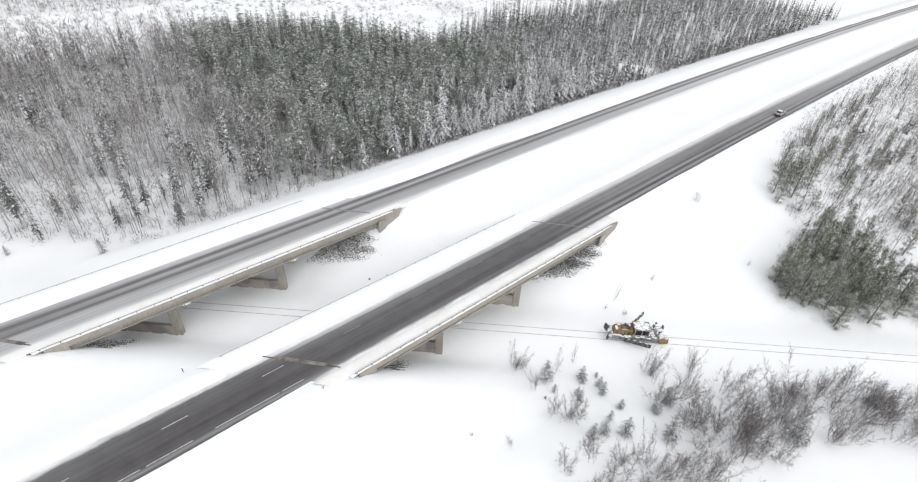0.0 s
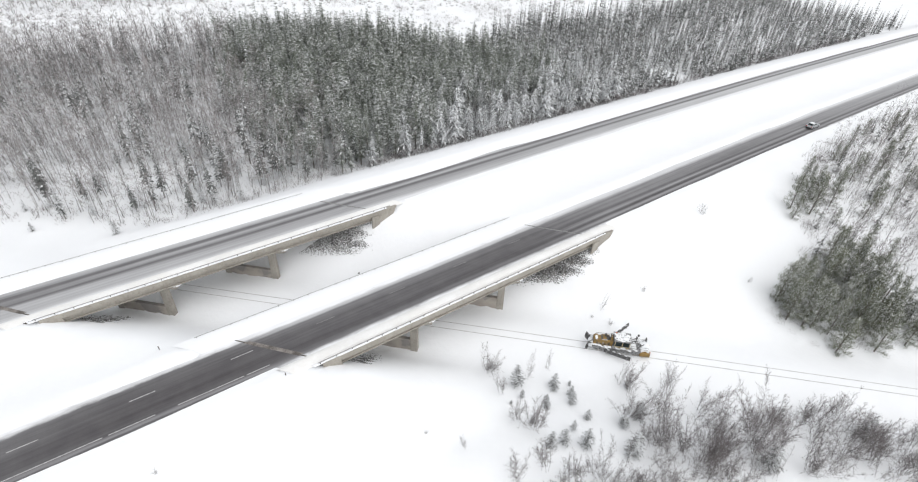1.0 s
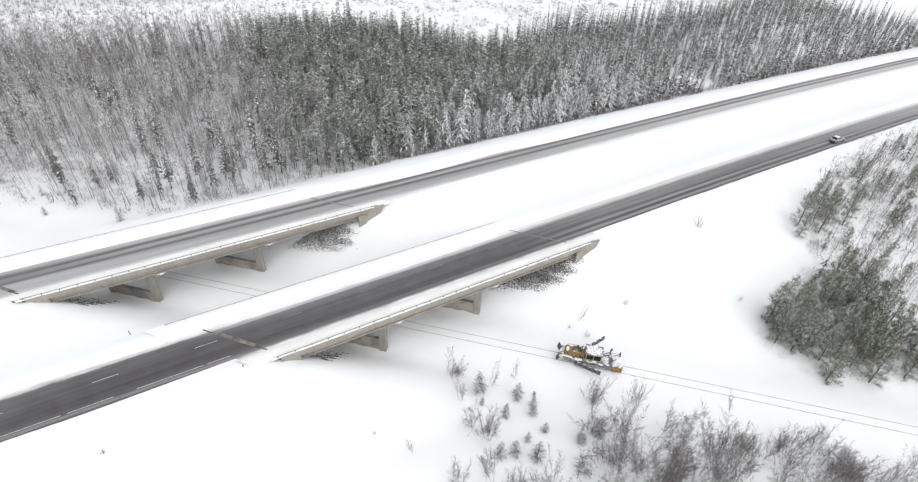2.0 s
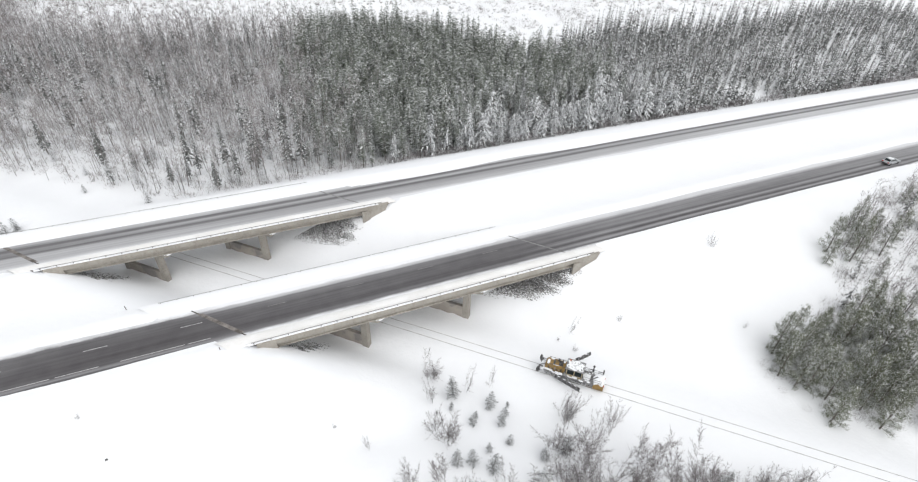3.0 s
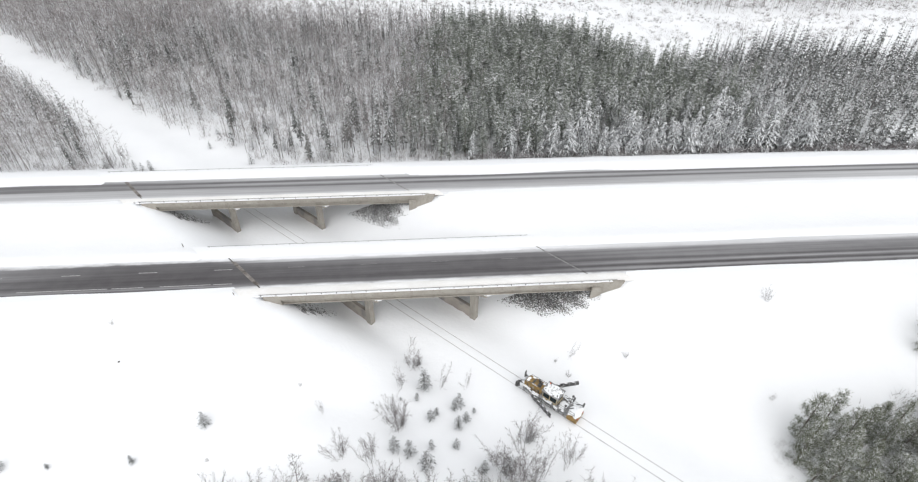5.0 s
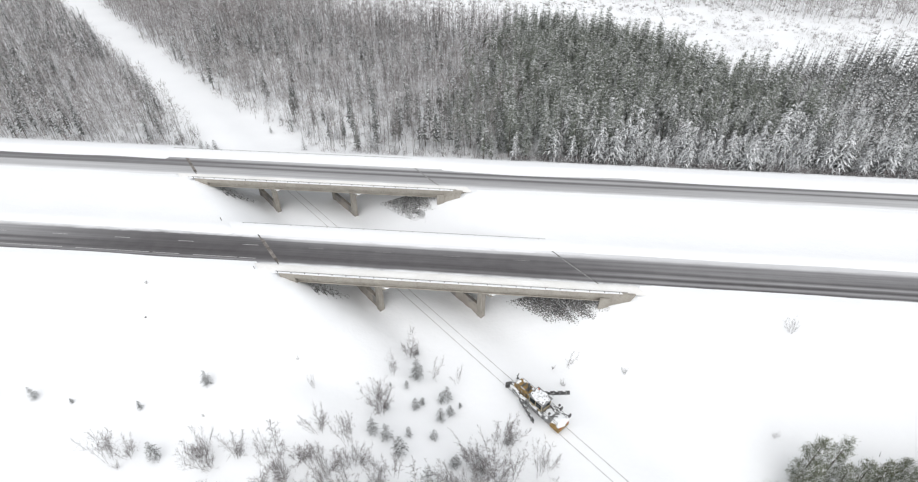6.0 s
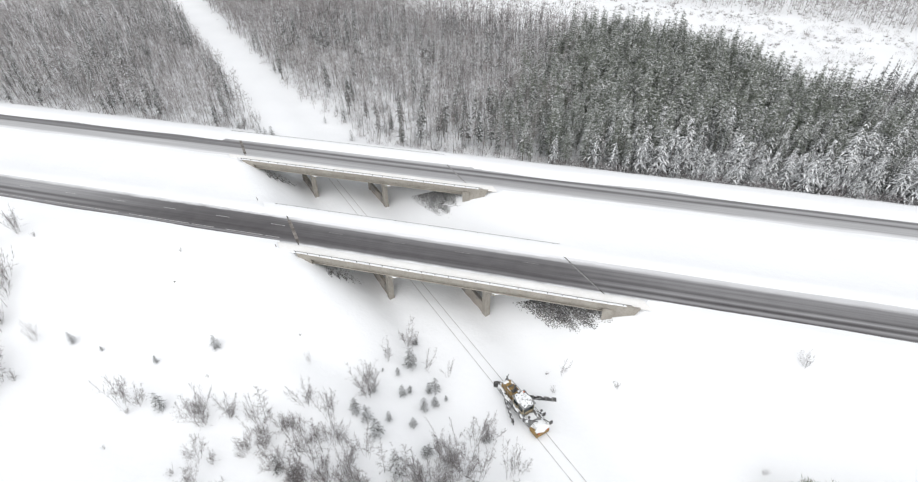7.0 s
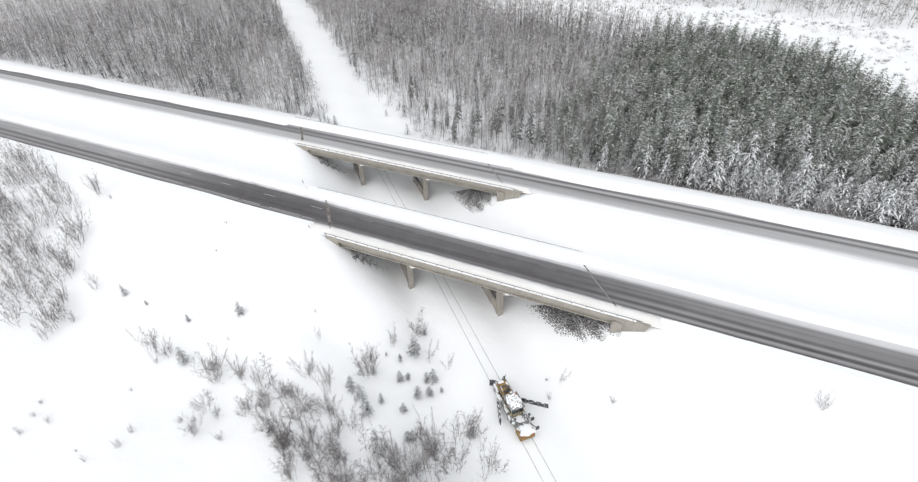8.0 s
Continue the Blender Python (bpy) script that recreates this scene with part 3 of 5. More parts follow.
for dx, dy in BRIDGES:
    start = 1.1 if dy == 0 else 1.4
    riprap("riprap", slope_east(dx, dy, start), 8600 if dy == 0 else 5400, 0.095, 31 + int(dy), "dark loose stones bare of snow under the bridge end")
    riprap("riprap", slope_west(dx, dy), 700, 0.085, 57 + int(dy), "few dark stones showing through thin snow")


# ---------------------------------------------------------------- trees and bushes
def rod(p, q, r0, r1, n=3):
    """A tapered twig from p to q; to a point where r1 is 0."""
    p, q = np.asarray(p, float), np.asarray(q, float)
    d = q - p
    d = d / (np.linalg.norm(d) + 1e-9)
    a = np.cross(d, (0.3, 0.5, 0.81) if abs(d[2]) > 0.9 else (0, 0, 1.0))
    a /= np.linalg.norm(a) + 1e-9
    b = np.cross(d, a)
    ang = np.arange(n) * 6.2832 / n
    ring = np.cos(ang)[:, None] * a + np.sin(ang)[:, None] * b
    k = np.arange(n)
    if r1 == 0:
        return np.vstack([p + ring * r0, q[None]]), np.stack([k, (k + 1) % n, np.full(n, n)], 1)
    v = np.vstack([p + ring * r0, q + ring * r1])
    return v, np.vstack([np.stack([k, (k + 1) % n, n + k], 1), np.stack([(k + 1) % n, n + (k + 1) % n, n + k], 1)])


class Pile:
    """Collects bits of geometry."""

    def __init__(self):
        self.v, self.f, self.n = [], [], 0

    def add(self, vf):
        v, f = vf
        self.v.append(v)
        self.f.append(f + self.n)
        self.n += len(v)

    def out(self):
        return np.concatenate(self.v), np.concatenate(self.f)


def sprig(p, d, length, wide):
    """A single thin twig: one sliver."""
    side = np.cross(d, (0.2, 0.1, 0.97))
    side = side / (np.linalg.norm(side) + 1e-9) * wide / 2
    return np.array([p - side, p + side, p + d * length]), np.array([(0, 1, 2)])


def unit(v):
    return v / (np.linalg.norm(v) + 1e-9)


def spray(twig, r, p, d, length, count, wide, loose=0.42):
    """A side branch with short twigs along it."""
    q = p + d * length
    twig.add(rod(p, q, wide * 0.55, 0, 3))
    for k in range(count):
        s = r.uniform(0.1, 1.0)
        e = unit(d * 0.8 + r.normal(0, loose, 3) + np.array([0, 0, 0.3]))
        twig.add(sprig(p + (q - p) * s, e, length * r.uniform(0.25, 0.6), wide))


def limb(wood, r, p, d, length, thick, wander, rise, n=3):
    """A stem that wanders upwards in three lengths; gives back its points."""
    pts = [np.asarray(p, float)]
    for k in range(n):
        d = unit(d + np.array([0, 0, rise]) + r.normal(0, wander, 3))
        pts.append(pts[-1] + d * length / n)
        f, g = 1 - k / n, 1 - (k + 1) / n
        wood.add(rod(pts[-2], pts[-1], thick * f, thick * g if k < n - 1 else 0, 3))
    return pts


def along(pts, t):
    """The point at the share t of a chain of points, and the way there."""
    n = len(pts) - 1
    k = min(int(t * n), n - 1)
    f = t * n - k
    return pts[k] + (pts[k + 1] - pts[k]) * f, unit(pts[k + 1] - pts[k])


def make_birch(seed, h, branches, twigs, wide, bare=0.34):
    """A slim bare tree: a straight trunk and upswept branches with fine twigs. bare: the share of the trunk without branches."""
    r = np.random.RandomState(seed)
    wood, twig = Pile(), Pile()
    lean = np.array([r.normal(0, 0.04), r.normal(0, 0.04), 1.0])
    pts = limb(wood, r, (0, 0, -0.3), unit(lean), h, 0.0062 * h, 0.04, 0.05, 4)
    for k in range(branches):
        t = bare + (0.97 - bare) * (k + r.uniform()) / branches
        p, d = along(pts, t)
        a, el = k * 2.4 + r.uniform(-0.5, 0.5), r.uniform(0.1, 0.95)
        e = np.array([math.cos(a) * math.cos(el), math.sin(a) * math.cos(el), math.sin(el)])
        spray(twig, r, p, e, h * r.uniform(0.1, 0.2) * (1.25 - 0.75 * t), twigs, wide, 0.6)
    return wood.out(), twig.out()


def bough(p, a, ln, drop, wide, r, lift=0.0):
    """A bough of needles: a ridged, drooping fan."""
    c, s = math.cos(a), math.sin(a)
    out, side = np.array([c, s, 0]), np.array([-s, c, 0])
    up = np.array([0, 0, 1.0])
    m = p + out * ln * 0.5 + up * (lift * ln * 0.5 - drop * 0.3 + 0.06)
    t = p + out * ln + up * (lift * ln - drop)
    j = lambda: r.uniform(0.7, 1.3)
    l = p + out * ln * 0.55 * j() + side * wide * j() + up * (lift * ln * 0.4 - drop * 0.75)
    q = p + out * ln * 0.55 * j() - side * wide * j() + up * (lift * ln * 0.4 - drop * 0.75)
    l2 = p + out * ln * 0.9 * j() + side * wide * 0.6 + up * (lift * ln * 0.8 - drop * 1.15)
    q2 = p + out * ln * 0.9 * j() - side * wide * 0.6 + up * (lift * ln * 0.8 - drop * 1.15)
    return np.array([p, m, t, l, q, l2, q2]), np.array([(0, 3, 1), (0, 1, 4), (1, 5, 2), (1, 2, 6), (1, 3, 5), (1, 6, 4)])


def make_spruce(seed, h, spread, whorls, arms, droop, bare, load, fine=True, pad=1.0, slim=0.26):
    """A spruce: whorls of drooping boughs, many of them with a pad of snow. load: the share of boughs under snow."""
    r = np.random.RandomState(seed)
    wood, needles, snow = Pile(), Pile(), Pile()
    lean = r.normal(0, 0.015, 2) * h
    wood.add(rod((0, 0, -0.3), (lean[0], lean[1], h * 0.97), 0.009 * h + 0.03, 0, 5 if fine else 3))
    up = np.array([0, 0, 1.0])
    for k in range(whorls):
        t = bare + (1 - bare) * (k / whorls) ** 0.92
        full = spread * (1 - (t - bare) / (1 - bare)) ** 0.85 * min(1.0, 0.65 + 3 * (t - bare)) + 0.12
        for j in range(arms if t < 0.8 else max(3, arms - 2)):
            a = j * 6.2832 / arms + k * 1.1 + r.uniform(-0.45, 0.45)
            ln = full * r.uniform(0.55, 1.25)
            p = np.array([lean[0] * t, lean[1] * t, h * t + r.uniform(-0.15, 0.15)])
            drop, wide = droop * ln * r.uniform(0.6, 1.4), (slim * ln + 0.05) * r.uniform(0.8, 1.3)
            if fine:
                needles.add(bough(p, a, ln, drop, wide, r))
            else:
                out, side = np.array([math.cos(a), math.sin(a), 0]), np.array([-math.sin(a), math.cos(a), 0]) * wide
                m, tip = p + out * ln * 0.6 - up * drop * 0.6, p + out * ln - up * drop
                needles.add((np.array([p, m + side - up * 0.1, tip, m - side - up * 0.1]), np.array([(0, 1, 2), (0, 2, 3)])))
            if r.uniform() < load:
                b = a + r.uniform(-0.25, 0.25)
                out, side = np.array([math.cos(b), math.sin(b), 0]), np.array([-math.sin(b), math.cos(b), 0]) * wide * pad * r.uniform(0.55, 1.0)
                c = r.uniform(0.3, 1.0 - 0.5 * pad)
                e = c + pad * r.uniform(0.4, 0.62)
                snow.add((np.array([p + out * ln * f + g * side - up * (drop * f * f - 0.04 - 0.06 * k2) for f, g, k2 in ((c, 0, 1), ((c + e) / 2, 1, 0), (e, 0, 0.4), ((c + e) / 2, -1, 0))]), np.array([(0, 1, 2), (0, 2, 3)])))
    needles.add(rod((lean[0], lean[1], h * 0.93), (lean[0], lean[1], h), 0.07, 0, 3))
    return wood.out(), needles.out(), snow.out()


def make_bush(seed, h, stems, fan, branches, twigs, wide, fuzz=0.11):
    """Bare stems that rise from one root, each with short side branches and fine twigs. fan: how far the outer stems lean, in
    radians; fuzz: the length of the side branches, as a share of the height."""
    r = np.random.RandomState(seed)
    wood, twig = Pile(), Pile()
    for k in range(stems):
        a = k * 2.4 + r.uniform(-0.5, 0.5)
        tilt = fan * math.sqrt((k + 0.5) / stems) * r.uniform(0.5, 1.3)
        d = np.array([math.cos(a) * math.sin(tilt), math.sin(a) * math.sin(tilt), math.cos(tilt)])
        root = np.array([math.cos(a), math.sin(a), 0]) * r.uniform(0, 0.1 * h) + np.array([0, 0, -0.2])
        pts = limb(wood, r, root, d, h * r.uniform(0.5, 1.05), 0.005 + 0.0019 * h, 0.1, 0.1)
        for j in range(branches):
            t = 0.22 + 0.77 * ((j + r.uniform()) / branches) ** 0.85
            p, e = along(pts, t)
            e = unit(e + r.normal(0, 0.5, 3))
            spray(twig, r, p, e, h * fuzz * r.uniform(0.5, 1.3) * (1.2 - 0.75 * t), twigs, wide, 0.6)
    return wood.out(), twig.out()


def make_feathery(seed, h, spread, whorls, arms, droop, bare, lift=0.0, load=0.0, spread_out=6, coarse=1.0):
    """A conifer with loose boughs, each of them a spray of short twigs with needles. load: the share of boughs white with snow."""
    r = np.random.RandomState(seed)
    wood, needles, snow = Pile(), Pile(), Pile()
    lean = r.normal(0, 0.02, 2) * h
    wood.add(rod((0, 0, -0.3), (lean[0], lean[1], h * 0.96), 0.009 * h + 0.03, 0, 4))
    for k in range(whorls):
        t = bare + (1 - bare) * (k / whorls) ** 0.92
        full = spread * (1 - (t - bare) / (1 - bare)) ** 0.8 * min(1.0, 0.6 + 1.2 * (t - bare)) + 0.15
        for j in range(arms if t < 0.8 else max(3, arms - 2)):
            a = j * 6.2832 / arms + k * 1.1 + r.uniform(-0.5, 0.5)
            ln = full * r.uniform(0.5, 1.3)
            out = np.array([math.cos(a), math.sin(a), 0])
            p = np.array([lean[0] * t, lean[1] * t, h * t + r.uniform(-0.25, 0.25)])
            drop = droop * ln * r.uniform(0.5, 1.5)
            white = r.uniform() < load
            n = 3 if ln < 0.8 else spread_out
            for i in range(n):
                s = (i + r.uniform(0.3, 1.0)) / n
                q = p + out * ln * s * 0.85 + np.array([0, 0, lift * ln * s - drop * s * s])
                b = a + (0.75 if i % 2 else -0.75) * r.uniform(0.3, 1.3)
                d = unit(np.array([math.cos(b), math.sin(b), lift * 0.7 - droop * s * 1.2 + r.uniform(-0.3, 0.25)]))
                size = (0.25 + 0.3 * ln) * r.uniform(0.6, 1.3) * coarse, (0.12 + 0.07 * ln) * r.uniform(0.7, 1.3) * coarse
                needles.add(sprig(q, d, *size))
                if white:
                    snow.add(sprig(q + np.array([0, 0, 0.05]), d, size[0] * 0.9, size[1] * r.uniform(0.6, 1.05)))
    needles.add(rod((lean[0], lean[1], h * 0.92), (lean[0], lean[1], h), 0.08, 0, 3))
    return (wood.out(), needles.out(), snow.out()) if load else (wood.out(), needles.out())


def make_pine(seed, h):
    """A free-standing pine: upswept limbs that carry tufts of needles, an uneven round crown."""
    r = np.random.RandomState(seed)
    wood, needles, snow = Pile(), Pile(), Pile()
    lean = r.normal(0, 0.03, 2)
    top = np.array([lean[0] * h, lean[1] * h, h])
    wood.add(rod((0, 0, -0.3), top, 0.012 * h + 0.03, 0.01, 5))
    limbs = 32
    for k in range(limbs):
        t = 0.03 + 0.95 * (k + r.uniform()) / limbs
        a = k * 2.4 + r.uniform(-0.6, 0.6)
        ln = h * 0.25 * (1 - t) ** 0.75 * (0.7 + 0.3 * min(1, t / 0.25)) * r.uniform(0.55, 1.25) + 0.22
        el = r.uniform(-0.1, 0.4) + 0.55 * t
        d = np.array([math.cos(a) * math.cos(el), math.sin(a) * math.cos(el), math.sin(el)])
        p = top * t
        q = p + d * ln
        wood.add(rod(p, q, 0.02 + 0.003 * h * (1 - t), 0, 3))
        n = 3 + int(ln * 2.2)
        for j in range(n):
            c = p + (q - p) * (0.3 + 0.72 * (j + r.uniform()) / n) + r.normal(0, 0.1, 3)
            for m in range(18):
                e = unit(d * 0.6 + r.normal(0, 0.6, 3) + np.array([0, 0, 0.3]))
                (snow if r.uniform() < 0.16 else needles).add(sprig(c + r.normal(0, 0.2, 3), e, r.uniform(0.26, 0.55), r.uniform(0.045, 0.08)))
    for m in range(8):
        e = np.array([0, 0, 1]) + r.normal(0, 0.35, 3)
        needles.add(sprig(top * 0.96, e / np.linalg.norm(e), 0.5, 0.1))
    return wood.out(), needles.out(), snow.out()


def make_tuft(seed, h):
    """A low spreading tuft on the bog."""
    r = np.random.RandomState(seed)
    wood, twig = Pile(), Pile()
    for k in range(14):
        a, el = k * 2.4, r.uniform(0.35, 1.3)
        d = np.array([math.cos(a) * math.cos(el), math.sin(a) * math.cos(el), math.sin(el)])
        (wood if k < 2 else twig).add(sprig(np.array([math.cos(a), math.sin(a), -0.1]) * 0.25 * h, d, h * r.uniform(0.5, 1.0), 0.16))
    return wood.out(), twig.out()


def make_distant(seed, h, slivers=60):
    """A leafless tree in the depth of the wood: a thin trunk and a loose round crown of short twigs."""
    r = np.random.RandomState(seed)
    wood, twig = Pile(), Pile()
    lean = r.normal(0, 0.03, 2) * h
    wood.add(rod((0, 0, -0.3), (lean[0], lean[1], h * 0.9), 0.075, 0, 3))
    for k in range(slivers):
        t = r.uniform(0.2, 1.0) ** 0.75
        a, el = r.uniform(0, 6.28), r.uniform(-0.55, 1.15)
        d = np.array([math.cos(a) * math.cos(el), math.sin(a) * math.cos(el), math.sin(el)])
        b = r.uniform(0, 6.28)
        wide = h * 0.27 * math.sqrt(max(0.0, 1.04 - t)) * r.uniform(0.0, 1.0) ** 0.6
        twig.add(sprig(np.array([math.cos(b) * wide + lean[0] * t, math.sin(b) * wide + lean[1] * t, h * t * 0.95]), d, h * r.uniform(0.07, 0.17), 5.6 / slivers + 0.012))
    return wood.out(), twig.out()


def make_brush(seed, h, slivers=36, wide=0.075):
    """Low undergrowth: fine twigs that stick out of the snow."""
    r = np.random.RandomState(seed)
    wood, twig = Pile(), Pile()
    for k in range(slivers):
        b, rad = r.uniform(0, 6.28), 1.5 * math.sqrt(r.uniform())
        a, el = r.uniform(0, 6.28), r.uniform(0.1, 1.4)
        d = np.array([math.cos(a) * math.cos(el), math.sin(a) * math.cos(el), math.sin(el)])
        p = np.array([math.cos(b) * rad, math.sin(b) * rad, h * r.uniform(-0.05, 0.75) * (1.1 - rad / 2)])
        (wood if k < 4 else twig).add(sprig(p, d, r.uniform(0.4, 1.1), wide))
    return wood.out(), twig.out()


BIRCHES = [make_birch(100 + i, 11.0 + 1.2 * (i % 3), 18, 6, 0.06, 0.24) for i in range(7)]
FAR_BIRCHES = [make_birch(200 + i, 10.0 + (i % 3), 14, 4, 0.08) for i in range(5)]
SAPLINGS = [make_birch(150 + i, 6.0, 22, 12, 0.022, 0.14) for i in range(6)]
MID_SPRUCES = [make_spruce(310 + i, 9.5 + 1.2 * (i % 3), 1.2, 18, 5, 0.5, 0.2, (0.6, 0.85, 0.7)[i % 3], False, 0.75) for i in range(6)]
SPRUCES = [make_spruce(300 + i, 9.5 + 1.2 * (i % 3), 1.25, 19, 6, 0.5, 0.2, (0.55, 0.8)[i % 2], True, 0.7, 0.2) for i in range(6)]
FAR_SPRUCES = [make_spruce(340 + i, 10.0 + 1.2 * (i % 3), 1.35, 12, 4, 0.6, 0.06, (0.35, 0.5, 0.25)[i % 3], False, 0.8, 0.34) for i in range(6)]
LADEN_SPRUCES = [make_feathery(320 + i, 8.0 + (i % 3) * 0.8, 2.2, 11, 6, 0.6, 0.06, 0.0, (0.75, 0.85, 0.6)[i % 3], 4, 1.35) for i in range(6)]
PINES = [make_feathery(400 + i, 10.5 + (i % 3) * 0.8, 1.6, 14, 6, 0.25, 0.18, 0.15, 0.12, 5, 1.25) for i in range(6)]
FAR_PINES = [make_feathery(360 + i, 10.3 + (i % 3) * 0.7, 1.5, 13, 5, 0.3, 0.15, 0.12, 0.05, 3, 2.1) for i in range(6)]
DISTANT = [make_distant(380 + i, 8.5 + 1.1 * i, 44) for i in range(5)]
SPARSE = [make_distant(390 + i, 8.0 + i, 24) for i in range(3)]
BUSHY_PINES = [make_pine(440 + i, 8.0 + (i % 3)) for i in range(6)]
SMALL = [make_feathery(500 + i, 3.0, 0.8 + 0.1 * (i % 3), 13, 9, 0.25, 0.03, 0.12, 0.5, 6, 0.56) for i in range(5)]
SNOWY = [make_feathery(520 + i, 4.0, 1.2 + 0.14 * (i % 3), 14, 10, 0.28, 0.02, 0.12, 0.62, 7, 0.56) for i in range(6)]
BUSHES = [make_bush(600 + i, 3.6, 6, 0.44, 5, 2, 0.042, 0.19) for i in range(6)]
FINE_BUSHES = [make_bush(650 + i, 5.0, 8 + 2 * (i % 3), (0.36, 0.52)[i % 2], 16, 10, 0.0165, 0.23) for i in range(7)]
THIN_BUSHES = [make_bush(670 + i, 6.0, 4 + i % 3, 0.17, 20, 10, 0.0165, 0.14) for i in range(5)]
BIG_BUSHES = [make_bush(690 + i, 11.0, 16, 0.42, 28, 10, 0.026, 0.16) for i in range(2)]
SHRUBS = [make_bush(700 + i, 2.0, 10, 0.5, 9, 6, 0.0125, 0.24) for i in range(4)]
BRUSH = [make_brush(740 + i, 1.6) for i in range(5)]
FINE_BRUSH = [make_brush(745 + i, 1.6, 110, 0.024) for i in range(4)]
LOW_BRUSH = [make_brush(750 + i, 1.6, 30) for i in range(4)]
MID_BUSHES = [make_bush(680 + i, 4.4, 7, 0.4, 7, 2, 0.05, 0.19) for i in range(6)]
TUFTS = [make_tuft(760 + i, 1.1 + 0.3 * i) for i in range(4)]

# for each kind: its shapes, the height they are built to, its name, its materials (wood, crown, snow), and its category
KINDS = {
    "birch": (BIRCHES, 12.2, "birch_tree", (TRUNK, BIRCH), "tree"),
    "sapling": (SAPLINGS, 6.0, "birch_sapling", (TRUNK, ALDER), "tree"),
    "spruce": (SPRUCES, 10.7, "spruce_tree", (BARK, SPRUCE, SNOW), "tree"),
    "laden": (LADEN_SPRUCES, 8.8, "spruce_tree", (BARK, LADEN, SNOW), "tree"),
    "pine": (BUSHY_PINES, 9.0, "pine_tree", (BARK, FROSTED_PINE, SNOW), "tree"),
    "small": (SMALL, 3.0, "young_spruce", (BARK, YOUNG, SNOW), "tree"),
    "snowy": (SNOWY, 4.0, "young_spruce", (BARK, YOUNG, SNOW), "tree"),
    "bush": (FINE_BUSHES, 5.0, "bare_bush", (TRUNK, ALDER), "bush"),
    "thin": (THIN_BUSHES, 6.0, "bare_bush", (TRUNK, ALDER), "bush"),
    "big": (BIG_BUSHES, 11.0, "willow_bush", (TRUNK, ALDER), "bush"),
    "shrub": (SHRUBS, 2.0, "low_shrub", (TRUNK, ALDER), "bush"),
}
SHARED = {}


def joined(name, pieces, mats):
    """One mesh of several pieces, each with its material."""
    V, F, I, n = [], [], [], 0
    for k, (v, f) in enumerate(pieces):
        V.append(v)
        F.append(f + n)
        I.append(np.full(len(f), k))
        n += len(v)
    return mesh_of(name, np.concatenate(V), np.concatenate(F), mats, False, np.concatenate(I))


def plant(kind, x, y, tall, label, seed=0, group=""):
    """A single tree or bush as a thing of its own, tall metres high; alike ones share their meshes."""
    shapes, built, name, mats, category = KINDS[kind]
    i = seed % len(shapes)
    if (kind, i) not in SHARED:
        if category == "bush":
            SHARED[kind, i] = (joined(name, shapes[i], mats),)
        else:
            SHARED[kind, i] = (joined("trunk", shapes[i][:1], mats[:1]), joined("crown", shapes[i][1:], mats[1:]))
    ob = new(name, SHARED[kind, i][0] if category == "bush" else None)
    k = tall / built
    ob.location, ob.rotation_euler, ob.scale = (x, y, float(land(x, y))), (0.16 * math.sin(seed * 5.1) * (category == "bush"), 0.16 * math.cos(seed * 3.7) * (category == "bush"), (seed * 2.399) % 6.28), (k, k, k)
    if category == "tree":
        for nm, me in zip(("trunk", "crown"), SHARED[kind, i]):
            new(nm, me).parent = ob
    return tagged(ob, label, category, group)


def thicket(name, shapes, spots, mats, label, category, spread=0.25, seed=0):
    """Many trees joined into one mesh. spots: rows of x, y, size."""
    r = np.random.RandomState(900 + seed)
    V, F, I, n = [], [], [], 0
    spots = np.asarray(spots, float)
    zs = land(spots[:, 0], spots[:, 1])
    for (x, y, size), z in zip(spots, zs):
        shape = shapes[r.randint(len(shapes))]
        a, k = r.uniform(0, 6.28), size * r.uniform(1 - spread, 1 + spread)
        c, s = math.cos(a), math.sin(a)
        tall = k * r.uniform(0.9, 1.12)
        tip = r.normal(0, 0.03, 2)
        for mi, (v, f) in enumerate(shape):
            X = (v[:, 0] * c - v[:, 1] * s) * k + v[:, 2] * tip[0] * tall
            Y = (v[:, 0] * s + v[:, 1] * c) * k + v[:, 2] * tip[1] * tall
            V.append(np.stack([X + x, Y + y, v[:, 2] * tall + z], 1))
            F.append(f + n)
            I.append(np.full(len(f), mi))
            n += len(v)
    me = mesh_of(name, np.concatenate(V), np.concatenate(F), mats, False, np.concatenate(I))
    return tagged(new(name, me), label, category, kind="stuff")


def scatter(seed, x0, x1, y0, y1, gap, where, size):
    """Jittered spots in a rectangle, kept where where(x, y) says so."""
    r = np.random.RandomState(seed)
    xs, ys = np.meshgrid(np.arange(x0, x1, gap), np.arange(y0, y1, gap))
    xs = (xs + r.uniform(-0.5, 0.5, xs.shape) * gap).ravel()
    ys = (ys + r.uniform(-0.5, 0.5, ys.shape) * gap).ravel()
    chance = r.uniform(0, 1, xs.shape)
    keep = chance < where(xs, ys)
    return np.stack([xs[keep], ys[keep], size[0] + (size[1] - size[0]) * r.uniform(0, 1, keep.sum())], 1)


